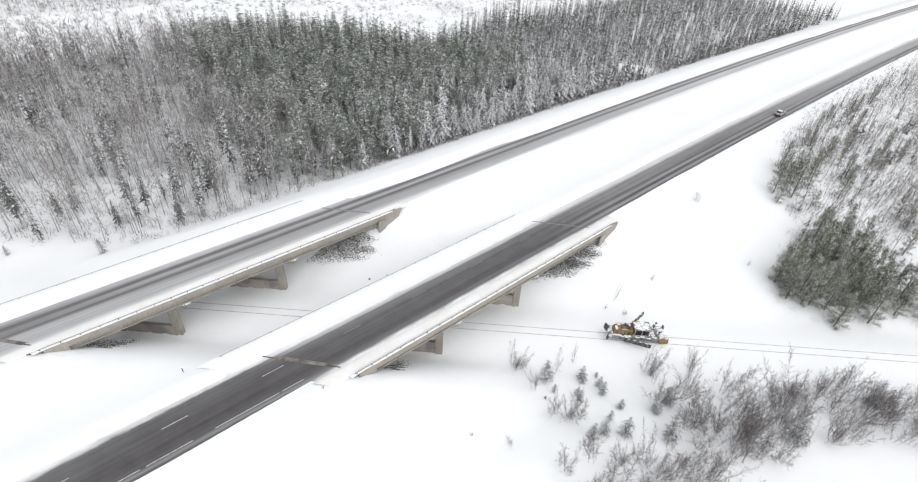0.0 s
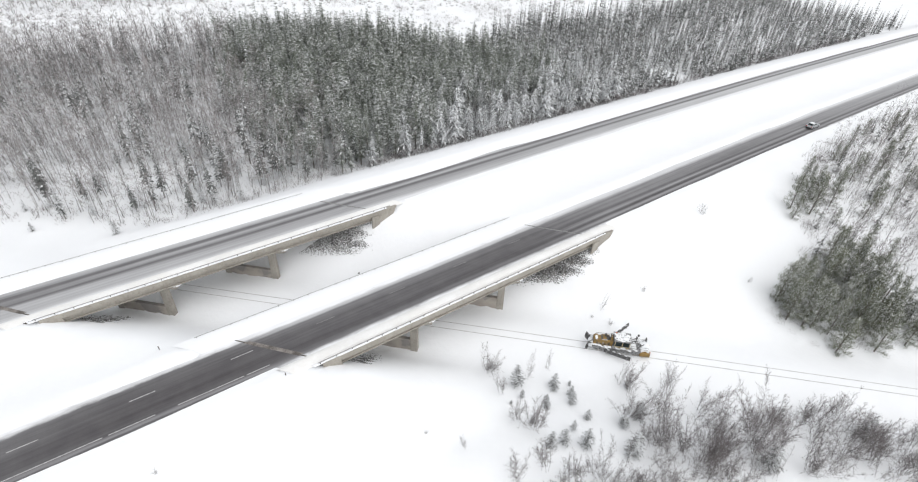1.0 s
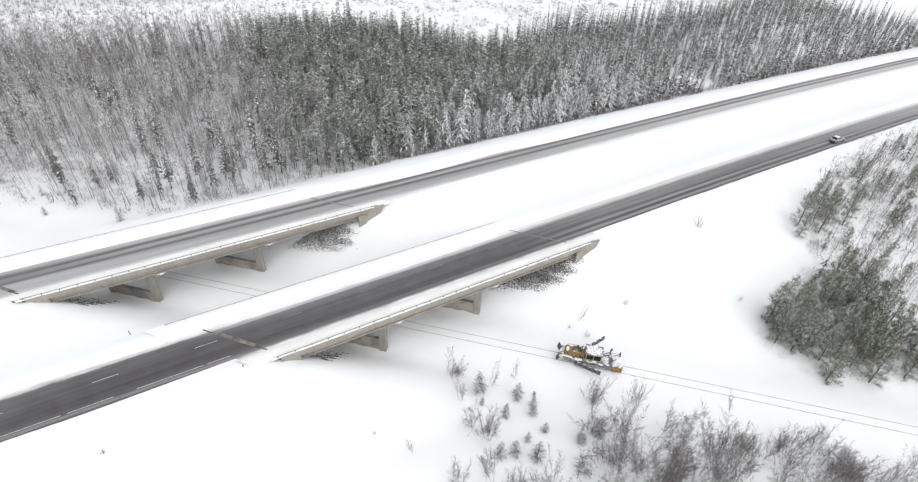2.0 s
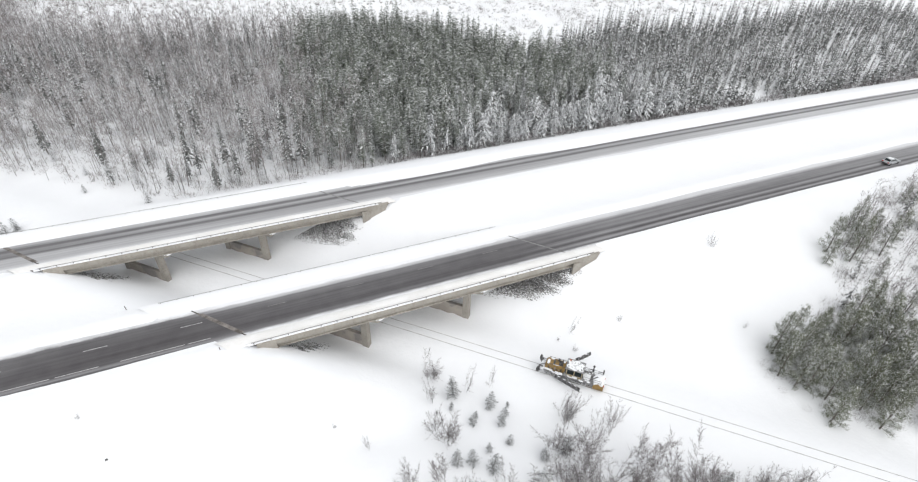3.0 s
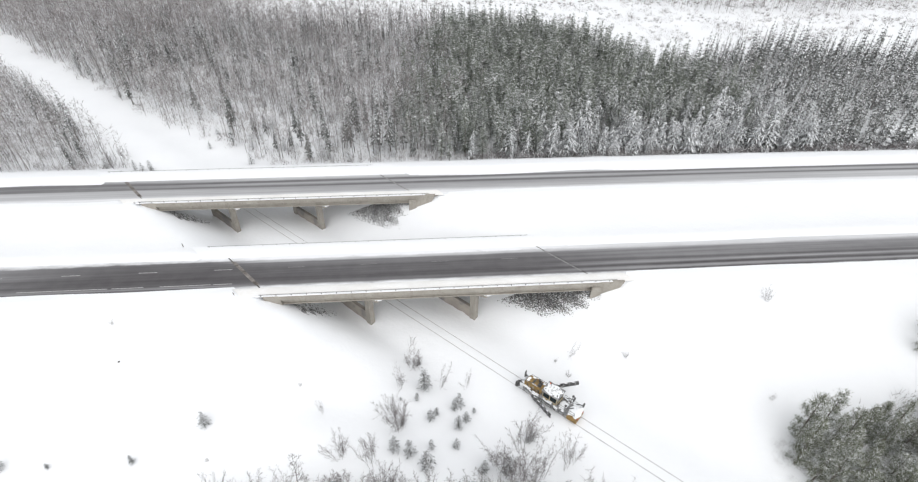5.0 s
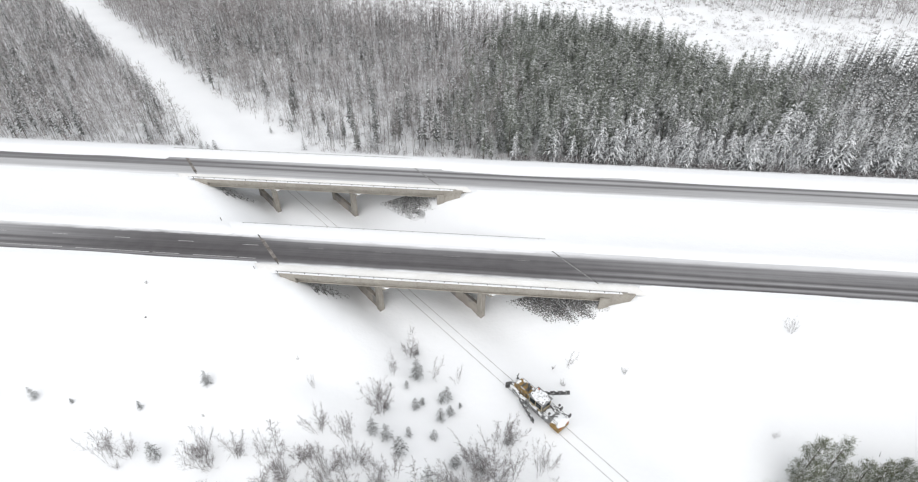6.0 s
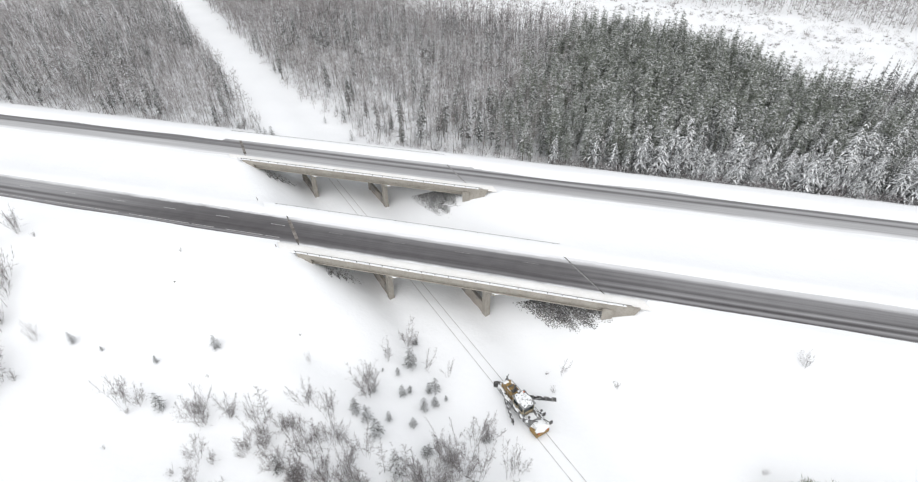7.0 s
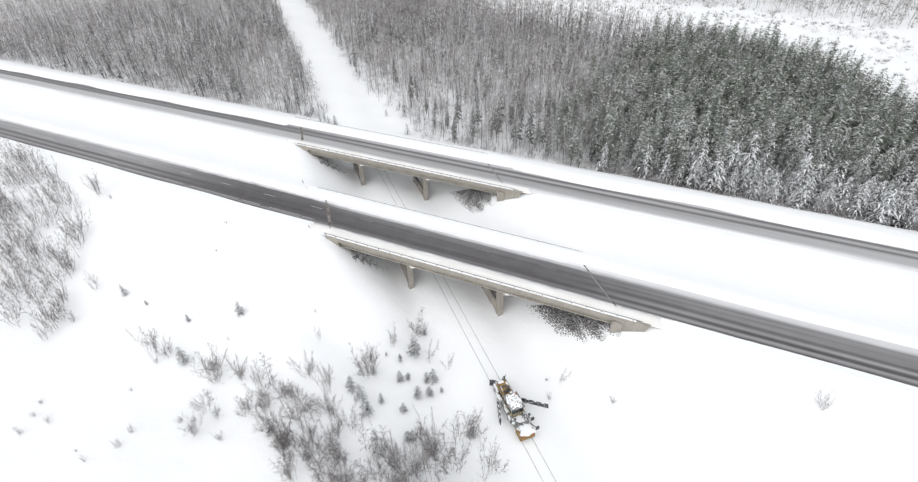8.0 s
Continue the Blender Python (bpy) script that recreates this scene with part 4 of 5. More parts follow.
def clear_of_corridor(x, y):
    """1 outside the open strip along the railway, north of the roads."""
    d = off_rail(x, y) + 1.5 * waves(x, y, 15, 21)
    wide_e = np.where(y < 135, 17 - 8 * ease(100, 135, y), 9.0)
    return ((d < -8.5) | (d > wide_e)).astype(float)


def wood_edge(x):
    """Where the wood north-east of the railway ends towards the open bog."""
    e = np.interp(x, [-400, -100, -62, -46, 5, 36, 70, 100, 118, 130, 136, 150, 175, 200, 215, 240, 280, 460], [440, 360, 308, 264, 241, 234, 237, 226, 207, 174, 164, 175, 187, 192, 185, 184, 188, 200])
    return e


def north_wood(x, y):
    s = y - bend(x)
    front = 99.0 + 2.0 * waves(x, y, 12, 33) + 3.0 * ((x > -20) & (x < 12))
    return clear_of_corridor(x, y) * (s > front) * (y < wood_edge(x) + 3 * waves(x, y, 11, 34))


def glade(x, y):
    """A small open patch in the wood, close to the road bank."""
    return np.exp(-(((x - 195) / 6.0) ** 4 + ((y - 109) / 9.5) ** 4))


def green_share(x, y):
    """The share of pines: thick between 55 and 150 m along the road."""
    w = waves(x, y, 30, 41) * 9
    return ease(36, 64, x + w - 0.06 * (y - 100)) * (1 - ease(134, 158, x + w))


def laden_share(x, y):
    return ease(125, 155, x + waves(x, y, 25, 42) * 8)


# the wood north of the roads, by kind
birches = scatter(1, -80, 130, 97, 242, 2.35, lambda x, y: north_wood(x, y) * (off_rail(x, y) > 0) * (1 - green_share(x, y)) * (1 - laden_share(x, y)) * (0.4 + 0.5 * ease(108, 140, y) + 0.4 * waves(x, y, 18, 37) + 0.5 * waves(x, y, 6, 39)) * (0.22 + 0.63 * np.maximum(ease(0, 50, x), ease(128, 165, y))), (0.75, 1.25))
thicket("bare_wood", BIRCHES, birches[birches[:, 1] < 152], [BIRCH, BIRCH], "leafless grey-brown birches in deep snow", "wood", seed=1)
pines = scatter(2, 40, 165, 100, 240, 2.47, lambda x, y: north_wood(x, y) * green_share(x, y) * (y - bend(x) > 104 + 7 * ease(70, 95, x) + 9 * waves(x, y, 10, 8)), (0.75, 1.15))
thicket("pine_wood", PINES, pines[pines[:, 1] < 128], [BARK, PINE, SNOW], "dense dark green young pines dusted with snow", "wood", seed=3)
thicket("pine_wood", FAR_PINES, pines[pines[:, 1] >= 128], [BARK, PINE, SNOW], "deep stand of green pines dusted with snow", "wood", seed=23)
mixed = scatter(38, -80, 120, 108, 235, 3.9, lambda x, y: north_wood(x, y) * (off_rail(x, y) > 0) * (1 - green_share(x, y)) * ease(-0.1, 0.6, waves(x, y, 17, 58)) * 0.85 * (0.3 + 0.7 * np.maximum(ease(0, 35, x), ease(140, 170, y))), (0.8, 1.2))
thicket("snowy_spruces", MID_SPRUCES, mixed, [BARK, SPRUCE, SNOW], "clumps of white snow-flecked spruces in the leafless wood", "wood", seed=38)
mixed = scatter(3, -80, 120, 98, 250, 4.2, lambda x, y: north_wood(x, y) * (off_rail(x, y) > 0) * (1 - green_share(x, y)) * ease(-0.4, 0.9, waves(x, y, 20, 48)) * (0.25 + 0.75 * ease(108, 128, y)) * 0.6 * (0.3 + 0.7 * np.maximum(ease(0, 35, x), ease(140, 170, y))), (0.55, 1.25))
thicket("spruce_wood", SPRUCES, mixed[mixed[:, 1] < 132], [BARK, SPRUCE, SNOW], "scattered slim spruces with snow on their boughs", "wood", seed=4)
thicket("spruce_wood", MID_SPRUCES, mixed[mixed[:, 1] >= 132], [BARK, SPRUCE, SNOW], "slim snowy spruces deep in the leafless wood", "wood", seed=44)
fringe = scatter(4, 54, 158, 98, 138, 2.6, lambda x, y: north_wood(x, y) * ease(0.1, 0.9, 0.1 + ease(66, 92, x) + 0.7 * waves(x, y, 8, 49)) * (1 - ease(108 + 8 * ease(75, 95, x), 116 + 20 * ease(75, 95, x), y)), (0.5, 1.3))
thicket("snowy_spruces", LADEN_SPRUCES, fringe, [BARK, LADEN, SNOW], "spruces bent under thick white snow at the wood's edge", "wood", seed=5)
young = scatter(42, -18, 70, 103, 150, 5.0, lambda x, y: north_wood(x, y) * (off_rail(x, y) > 0) * (0.35 + 0.5 * waves(x, y, 12, 60)), (0.3, 0.6))
thicket("snowy_spruces", LADEN_SPRUCES, young, [BARK, LADEN, SNOW], "low spruces buried in snow among leafless trees", "wood", seed=42)
east = scatter(5, 128, 390, 96, 204, 3.0, lambda x, y: north_wood(x, y) * laden_share(x, y) * (1 - glade(x, y)) * (1 - 0.4 * ease(210, 250, x)), (0.5, 1.05))
east[:, 2] *= 1 + 0.25 * ease(140, 175, east[:, 1])
thicket("snowy_spruces", FAR_SPRUCES, east, [BARK, SPRUCE, SNOW], "dense snow-laden spruces", "wood", seed=6)
west = scatter(6, -260, -20, 97, 190, 5.4, lambda x, y: north_wood(x, y) * (off_rail(x, y) < 0) * 0.9, (0.75, 1.2))
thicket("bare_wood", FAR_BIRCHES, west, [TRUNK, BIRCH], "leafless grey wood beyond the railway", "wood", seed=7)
west_s = scatter(7, -220, -20, 97, 260, 4.6, lambda x, y: north_wood(x, y) * (off_rail(x, y) < 0) * ease(-0.35, 0.35, waves(x, y, 26, 47) + 0.6 * (1 - ease(-110, -75, x)) * ease(-170, -120, x)) * 0.75, (0.7, 1.15))
thicket("spruce_wood", MID_SPRUCES, west_s, [BARK, SPRUCE, SNOW], "snowy spruces among leafless trees", "wood", seed=8)
under = scatter(8, -60, 190, 92, 112, 2.3, lambda x, y: clear_of_corridor(x, y) * (1 - glade(x, y)) * (y - bend(x) > 96.5 + 2 * waves(x, y, 9, 44)) * 0.6, (0.5, 1.1))
thicket("alder_scrub", BUSHES, under, [TRUNK, ALDER], "leafless alder scrub along the foot of the bank", "scrub", seed=9)
bog = scatter(9, -200, 400, 160, 400, 3.6, lambda x, y: (y > wood_edge(x) + 4) * ease(-0.6, 0.9, waves(x, y, 38, 51) + 0.5 * waves(x, y, 12, 53) + 0.7 * (1 - ease(0, 60, x))) * 0.8, (0.5, 1.6))
thicket("bog_scrub", TUFTS, bog, [BIRCH, BIRCH], "sparse low scrub on the open snowy bog", "scrub", seed=10)
bog = scatter(39, -200, 400, 165, 330, 4.3, lambda x, y: (y > wood_edge(x) + 3) * ease(0.15, 0.6, waves(x, y, 28, 57) + 0.35 * waves(x, y, 9, 59) + 0.3 * (1 - ease(0, 60, x)) + 0.35 * ease(110, 190, x)), (0.8, 1.5))
thicket("bog_scrub", LOW_BRUSH, bog, [ALDER, BIRCH], "patches of low leafless scrub on the snowy bog", "scrub", seed=39)
beyond = scatter(10, -300, 420, 240, 420, 4.0, lambda x, y: (y > 316 + 10 * waves(x, y, 120, 52) - 0.4 * np.clip(x - 100, 0, 120)) * 0.9, (1.0, 1.5))
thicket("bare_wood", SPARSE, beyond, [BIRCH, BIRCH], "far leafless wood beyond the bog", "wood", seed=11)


deep = scatter(18, -230, 150, 104, 335, 2.4, lambda x, y: north_wood(x, y) * (off_rail(x, y) > 0) * (1 - green_share(x, y)) * (1 - laden_share(x, y)) * (0.08 + 0.7 * ease(112, 150, y) + 0.2 * waves(x, y, 22, 36) + 0.45 * waves(x, y, 7, 35)), (0.75, 1.15))
deep[:, 2] *= 1 + 0.3 * ease(175, 215, deep[:, 1])
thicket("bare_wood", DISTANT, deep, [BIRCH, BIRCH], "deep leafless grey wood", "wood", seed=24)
deep = scatter(19, -320, -20, 98, 285, 2.75, lambda x, y: north_wood(x, y) * (off_rail(x, y) < 0) * (y < 495 + 0.9 * x) * (y > -30 - 0.545 * x) * 0.98, (0.7, 1.05))
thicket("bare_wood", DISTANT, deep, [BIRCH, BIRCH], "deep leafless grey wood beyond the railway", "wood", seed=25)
haze = scatter(30, 126, 380, 96, 180, 4.6, lambda x, y: north_wood(x, y) * laden_share(x, y) * (1 - glade(x, y)), (0.4, 0.75))
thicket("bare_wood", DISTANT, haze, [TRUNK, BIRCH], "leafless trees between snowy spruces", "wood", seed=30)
brush = scatter(31, -120, 62, 97, 165, 2.3, lambda x, y: clear_of_corridor(x, y) * (y - bend(x) > 96.5 + 2 * waves(x, y, 9, 44)) * (0.5 + 0.5 * waves(x, y, 13, 45)), (0.7, 1.3))
thicket("undergrowth", BRUSH, brush, [ALDER, BIRCH], "low grey undergrowth sticking out of the snow", "scrub", seed=31)
# Deep brush hides bright snow, standing in for the shade between the trees.
brush = scatter(34, -260, 130, 100, 300, 4.3, lambda x, y: north_wood(x, y) * ((y > 160) | (x < -60)) * (1 - green_share(x, y)) * 0.95, (1.2, 2.2))
thicket("undergrowth", LOW_BRUSH, brush, [ALDER, BIRCH], "grey undergrowth deep in the leafless wood, darkening the snow like shade", "scrub", seed=34)
brush = scatter(32, 62, 330, 94, 108, 1.6, lambda x, y: (y - bend(x) > 95.5 + 2 * waves(x, y, 9, 44)) * (0.6 + 0.4 * waves(x, y, 13, 45)) * (1 - glade(x, y)), (0.8, 1.5))
thicket("undergrowth", BRUSH, brush, [ALDER, ALDER], "low brown undergrowth along the foot of the bank", "scrub", seed=32)


# the wood south-east of the roads
def south_east(x, y):
    s = y - bend(x)
    top = np.interp(x, [88, 95, 118, 124, 150, 185, 244, 400], [12, 15, 21, 29, 36, 37.5, 36, 36])
    gap = np.exp(-(((x - 116) / 4.0) ** 2 + ((y - 20) / 3.0) ** 2))
    return (x > 88) * (s < top + 1.2 * waves(x, y, 9, 61)) * (off_rail(x, y) > 9.0 + 1.5 * waves(x, y, 8, 62)) * (1 - gap)


scrub = scatter(11, 90, 300, -50, 40, 5.0, lambda x, y: south_east(x, y) * ease(98, 116, x - 0.5 * y) * (y > 40 - 0.55 * (x - 60)) * 0.85, (0.9, 1.7))
thicket("alder_scrub", BUSHES, scrub, [TRUNK, ALDER], "dense leafless scrub with snow between the stems", "scrub", seed=12)
brush = scatter(33, 92, 300, -50, 40, 2.6, lambda x, y: south_east(x, y) * (y > 40 - 0.55 * (x - 60)) * (0.6 + 0.4 * waves(x, y, 13, 46)), (0.8, 1.5))
thicket("undergrowth", BRUSH, brush, [ALDER, BIRCH], "low leafless undergrowth in snow", "scrub", seed=33)
sp = scatter(12, 112, 330, -70, 38, 6.5, lambda x, y: south_east(x, y) * 0.4, (0.4, 0.75))
thicket("spruce_wood", FAR_SPRUCES, sp, [BARK, SPRUCE, SNOW], "small spruces among leafless scrub", "wood", seed=13)
i = 0
for x, y, k in scatter(13, 90.5, 122, -14, 20, 2.5, lambda x, y: south_east(x, y) * (x - 0.35 * y < 112) * (y < 15.5 - 0.9 * np.clip(95 - x, 0, 9)) * 0.95, (0.7, 1.0)):
    i += 1
    plant("pine", x, y, 9.0 * k, "green pine dusted with snow at the clearing's edge", i, "pines by the railway")
for x, y, k in ((119.5, 25.4, 0.55), (122.2, 27.5, 0.68), (125.0, 24.4, 0.72), (127.6, 27.2, 0.6), (130.8, 30.2, 0.5), (132.6, 23.6, 0.66), (134.2, 27.0, 0.55), (139.8, 25.6, 0.6), (148.0, 26.0, 0.6), (153.0, 31.2, 0.45), (154.0, 26.6, 0.5), (165.0, 34.0, 0.42), (175.0, 34.6, 0.45)):
    i += 1
    plant("pine", x, y, 11.5 * k, "small grey-green pine on the snowy bank", i, "pines on the bank")


for x, y, k in scatter(40, 124, 205, 0, 33, 6.5, lambda x, y: south_east(x, y) * 0.6, (0.45, 0.85)):
    i += 1
    plant("pine", x, y, 9.0 * k, "grey-green pine between leafless scrub", i, "pines in the scrub")


brush = scatter(41, 87, 126, -14, 24, 1.6, lambda x, y: south_east(x, y) * (x - 0.35 * y < 114) * 0.75, (0.5, 1.2))
thicket("undergrowth", FINE_BRUSH, brush, [ALDER, ALDER], "frosted leafless undergrowth round the pines", "scrub", seed=41)


# the thickets on the near side
def west_scrub(x, y):
    top = np.interp(x, [-120, -81, -57, -35, -28, -13, -8], [38, 38, 38, 31, 27, 11, 6])
    return (x < -10) * (y < top + 1.5 * waves(x, y, 8, 71)) * (y > 5 + 0.1 * (-x - 20) - 1.5 * waves(x, y, 8, 73))


deep = scatter(20, 100, 300, -50, 40, 2.25, lambda x, y: south_east(x, y) * ease(100, 118, x - 0.5 * y) * (y > 40 - 0.55 * (x - 60)) * 0.8, (0.4, 0.75))
thicket("alder_scrub", DISTANT, deep, [ALDER, ALDER], "deep leafless scrub", "scrub", seed=26)
scrub = scatter(15, -110, -8, -4, 42, 2.3, lambda x, y: west_scrub(x, y) * (0.6 + 0.55 * waves(x, y, 9, 72)), (0.9, 1.7))
thicket("alder_scrub", MID_BUSHES, scrub, [TRUNK, ALDER], "tall leafless alder scrub beside the road bank", "scrub", seed=14)
deep = scatter(22, -110, -8, -4, 42, 2.1, lambda x, y: west_scrub(x, y) * (0.5 + 0.5 * waves(x, y, 9, 72)), (0.4, 0.65))
thicket("alder_scrub", DISTANT, deep, [ALDER, ALDER], "hazy leafless scrub beside the road bank", "scrub", seed=27)


def hedge(x, y):
    mid = np.interp(x, [14, 22, 32, 42, 52, 60, 70, 84, 110], [11, 11, 11, 7.5, 4.5, 4.0, -1.5, -11, -34])
    half = np.interp(x, [14, 24, 36, 50, 60, 75, 110], [0.8, 1.8, 3.6, 6.0, 6.5, 6, 8])
    return (np.abs(y - mid) < half * (1 + 0.25 * waves(x, y, 7, 81))) * (off_rail(x, y) < -7) * (1 - 0.5 * ease(40, 50, x) * ease(-0.5, 0.4, waves(x, y, 10, 83)))


i = 0
for x, y, k in scatter(16, 19, 96, -26, 20, 2.35, lambda x, y: hedge(x, y) * (1.0 - 0.3 * ease(44, 58, x)) * np.maximum(ease(-1.2, 0.0, waves(x, y, 6, 82)), 1 - ease(44, 54, x)), (0.7, 1.3)):
    i += 1
    plant("bush", x, y, 4.6 * k * (0.85 + 0.4 * min(1, max(0, (x - 30) / 30))), "leafless grey-brown bush in deep snow", i, "bushes beside the railway")
for x, y, k in scatter(21, 24, 96, -26, 20, 2.7, lambda x, y: hedge(x, y) * 0.8 * ease(14, 34, x) * np.maximum(ease(-1.1, 0.1, waves(x, y, 6, 82)), 0.9 - ease(44, 54, x)), (0.8, 1.3)):
    i += 1
    plant("thin" if i % 3 else "sapling", x, y, 6.2 * k, "slim leafless sapling among bushes in snow", i, "saplings beside the railway")
for x, y, k in scatter(17, 34, 92, -24, 16, 4.8, lambda x, y: hedge(x, y) * 0.22, (0.6, 1.2)):
    i += 1
    plant("small", x, y, 3.2 * k, "small snowy spruce among leafless bushes", i, "young spruces")

# plants that stand by themselves: kind, and rows of x, y and height
LONE = (
    ("bush", "leafless grey bush standing in snow", ((8.9, 10.3, 6.6), (11.4, 10.7, 4.5), (21.2, 10.5, 6.6), (25.7, 2.6, 4.1), (24.3, 5.8, 4.8), (26.3, 6.0, 2.7), (42.0, 20.3, 6.2), (42.2, 27.3, 4.0), (43.8, 32.4, 5.8), (58.0, 12.9, 6.8))),
    ("bush", "leafless spreading bush in deep snow", ((-33.7, 34.3, 6.1), (-12.6, 16.3, 4.2), (41.0, 22.7, 4.5), (55.3, 14.5, 5.9), (60.0, 18.7, 5.2), (64.8, 9.4, 7.6), (54.9, 9.1, 7.4), (73.1, -2.6, 5.3), (75.5, -6.0, 8.2), (67.1, -4.4, 4.7), (69.8, -6.1, 5.0), (38.8, 15.0, 6.0), (34.8, 16.0, 5.4), (44.9, 33.0, 3.0), (57.0, 4.2, 8.0), (-29.7, 106.5, 5.0), (-33.0, 104.0, 4.5))),
    ("snowy", "young spruce with snow on its boughs", ((14.7, 10.9, 4.5), (43.6, 16.3, 4.0), (49.6, 17.6, 2.6), (45.7, 28.0, 5.6), (46.4, 22.3, 2.9), (50.6, 24.9, 3.7), (50.1, 20.9, 3.6), (51.3, 22.3, 2.9), (56.0, 13.8, 4.5), (-6.1, 17.2, 3.2), (17.2, 21.1, 3.5))),
    ("snowy", "young spruce flecked with snow beside bushes", ((42.5, 21.2, 2.2), (41.6, 16.8, 4.0), (59.8, 18.5, 2.6), (53.0, 14.2, 2.6), (63.0, -0.9, 6.8), (80.8, -6.1, 6.0), (45.6, 14.4, 4.5), (50.0, 10.2, 6.0))),
    ("small", "small dark spruce alone in the snow", ((46.3, 17.2, 2.7), (42.2, 25.3, 1.0), (44.5, 25.5, 2.2), (44.8, 32.9, 1.9), (47.2, 23.2, 2.0), (49.8, 24.2, 3.0), (52.6, 23.7, 1.5), (59.3, 18.3, 1.9), (52.6, 13.6, 2.9), (-0.5, 17.0, 1.3), (9.4, 17.0, 2.1))),
    ("small", "young spruce in the open strip beside the wood", ((3.1, 101.8, 4.4), (-10.6, 112.4, 2.8), (-21.0, 99.6, 4.2), (-22.4, 98.4, 3.6), (-21.0, 93.2, 3.2), (-19.6, 85.6, 2.4), (-24.6, 99.4, 3.4), (-31.0, 99.0, 3.6))),
    ("thin", "slim bundle of bare stems in snow", ((31.9, 22.4, 3.0), (48.1, 28.3, 5.2), (51.8, 27.6, 4.0), (58.5, 17.4, 8.0), (54.1, 14.9, 5.3), (63.7, 14.2, 7.2), (68.5, 31.8, 3.8), (59.0, 19.4, 5.6), (64.8, 14.8, 6.4), (57.5, 10.6, 9.0), (59.9, 12.9, 8.2), (59.7, 7.8, 9.5), (80.2, -1.3, 5.0), (80.9, -7.9, 9.0))),
    ("big", "wide leafless willow with many fine twigs", ((64.5, 1.4, 11.5), (57.6, 4.0, 9.5), (77.8, -11.7, 9.5))),
    ("shrub", "low bare shrub half buried in snow", ((22.4, 3.2, 2.0), (29.6, 3.4, 2.2), (17.7, -0.8, 1.8), (18.1, -2.9, 1.9), (67.6, 28.9, 1.7), (66.3, 31.9, 1.1), (76.3, 29.4, 1.6), (100.2, 35.0, 2.8), (-29.6, 34.1, 1.5), (0.4, 36.4, 1.1), (18.5, 16.7, 0.9), (-10.0, 9.8, 2.6), (5.5, -4.5, 1.8), (1.2, -2.9, 1.3))),
    ("shrub", "small bare shrub poking out of deep snow", ((3.7, -7.2, 2.0), (15.9, -6.3, 1.4), (13.5, -5.9, 0.9), (10.6, 9.2, 1.7), (11.4, 4.0, 0.9), (93.4, 19.8, 1.4), (28.5, 26.2, 1.0), (23.9, 3.8, 1.6), (22.2, 7.9, 1.8), (-17.0, 12.4, 1.6), (2.7, -4.6, 1.5))),
)
for kind, text, rows in LONE:
    for x, y, tall in rows:
        i += 1
        plant(kind, x, y, tall * (0.8 if kind in ("small", "snowy") else 1.0), text, i)
# trees that stand out at the front of the wood
random.seed(12)
for x in range(-16, 150, 3):
    y = 100.5 + random.uniform(0, 5) + (4 if x < 12 else 0)
    if not clear_of_corridor(np.array([x + 0.0]), np.array([y]))[0]:
        continue
    i += 1
    if x > 58 and random.random() < 0.5:
        plant("laden", x + random.uniform(-1, 1), y, random.uniform(4.0, 9.0), "spruce laden with white snow at the wood's edge", i, "trees at the edge of the wood")
    elif random.random() < 0.22:
        plant("spruce", x + random.uniform(-1, 1), y + 2, random.uniform(7.0, 12.0), "slim dark spruce with snowy boughs", i, "trees at the edge of the wood")
    else:
        plant("birch", x + random.uniform(-1, 1), y, random.uniform(8.0, 13.0), "leafless birch at the edge of the wood", i, "trees at the edge of the wood")
# spruces and birches that stand out in the clearing before the wood
for kind, text, rows in (("spruce", "slim spruce flecked with snow among bare trees", ((-0.4, 120.5, 8.0), (2.4, 121.5, 6.5), (55.9, 107.5, 11.5), (58.6, 106.5, 10.0), (12.0, 118.0, 11.0), (20.5, 113.0, 12.0), (27.5, 111.0, 13.0), (38.5, 108.0, 14.0), (-7.0, 122.5, 12.0), (-21.5, 137.0, 12.0))),
                         ("birch", "tall leafless tree with a dark straight trunk", ((44.0, 104.5, 14.0), (36.0, 103.5, 14.5), (33.2, 104.6, 14.0), (27.0, 106.0, 14.0), (15.6, 113.2, 13.0), (7.5, 116.2, 13.0), (49.5, 106.6, 11.0), (0.6, 118.6, 12.0)))):
    for x, y, tall in rows:
        i += 1
        plant(kind, x, y, tall, text, i, "trees at the edge of the wood")


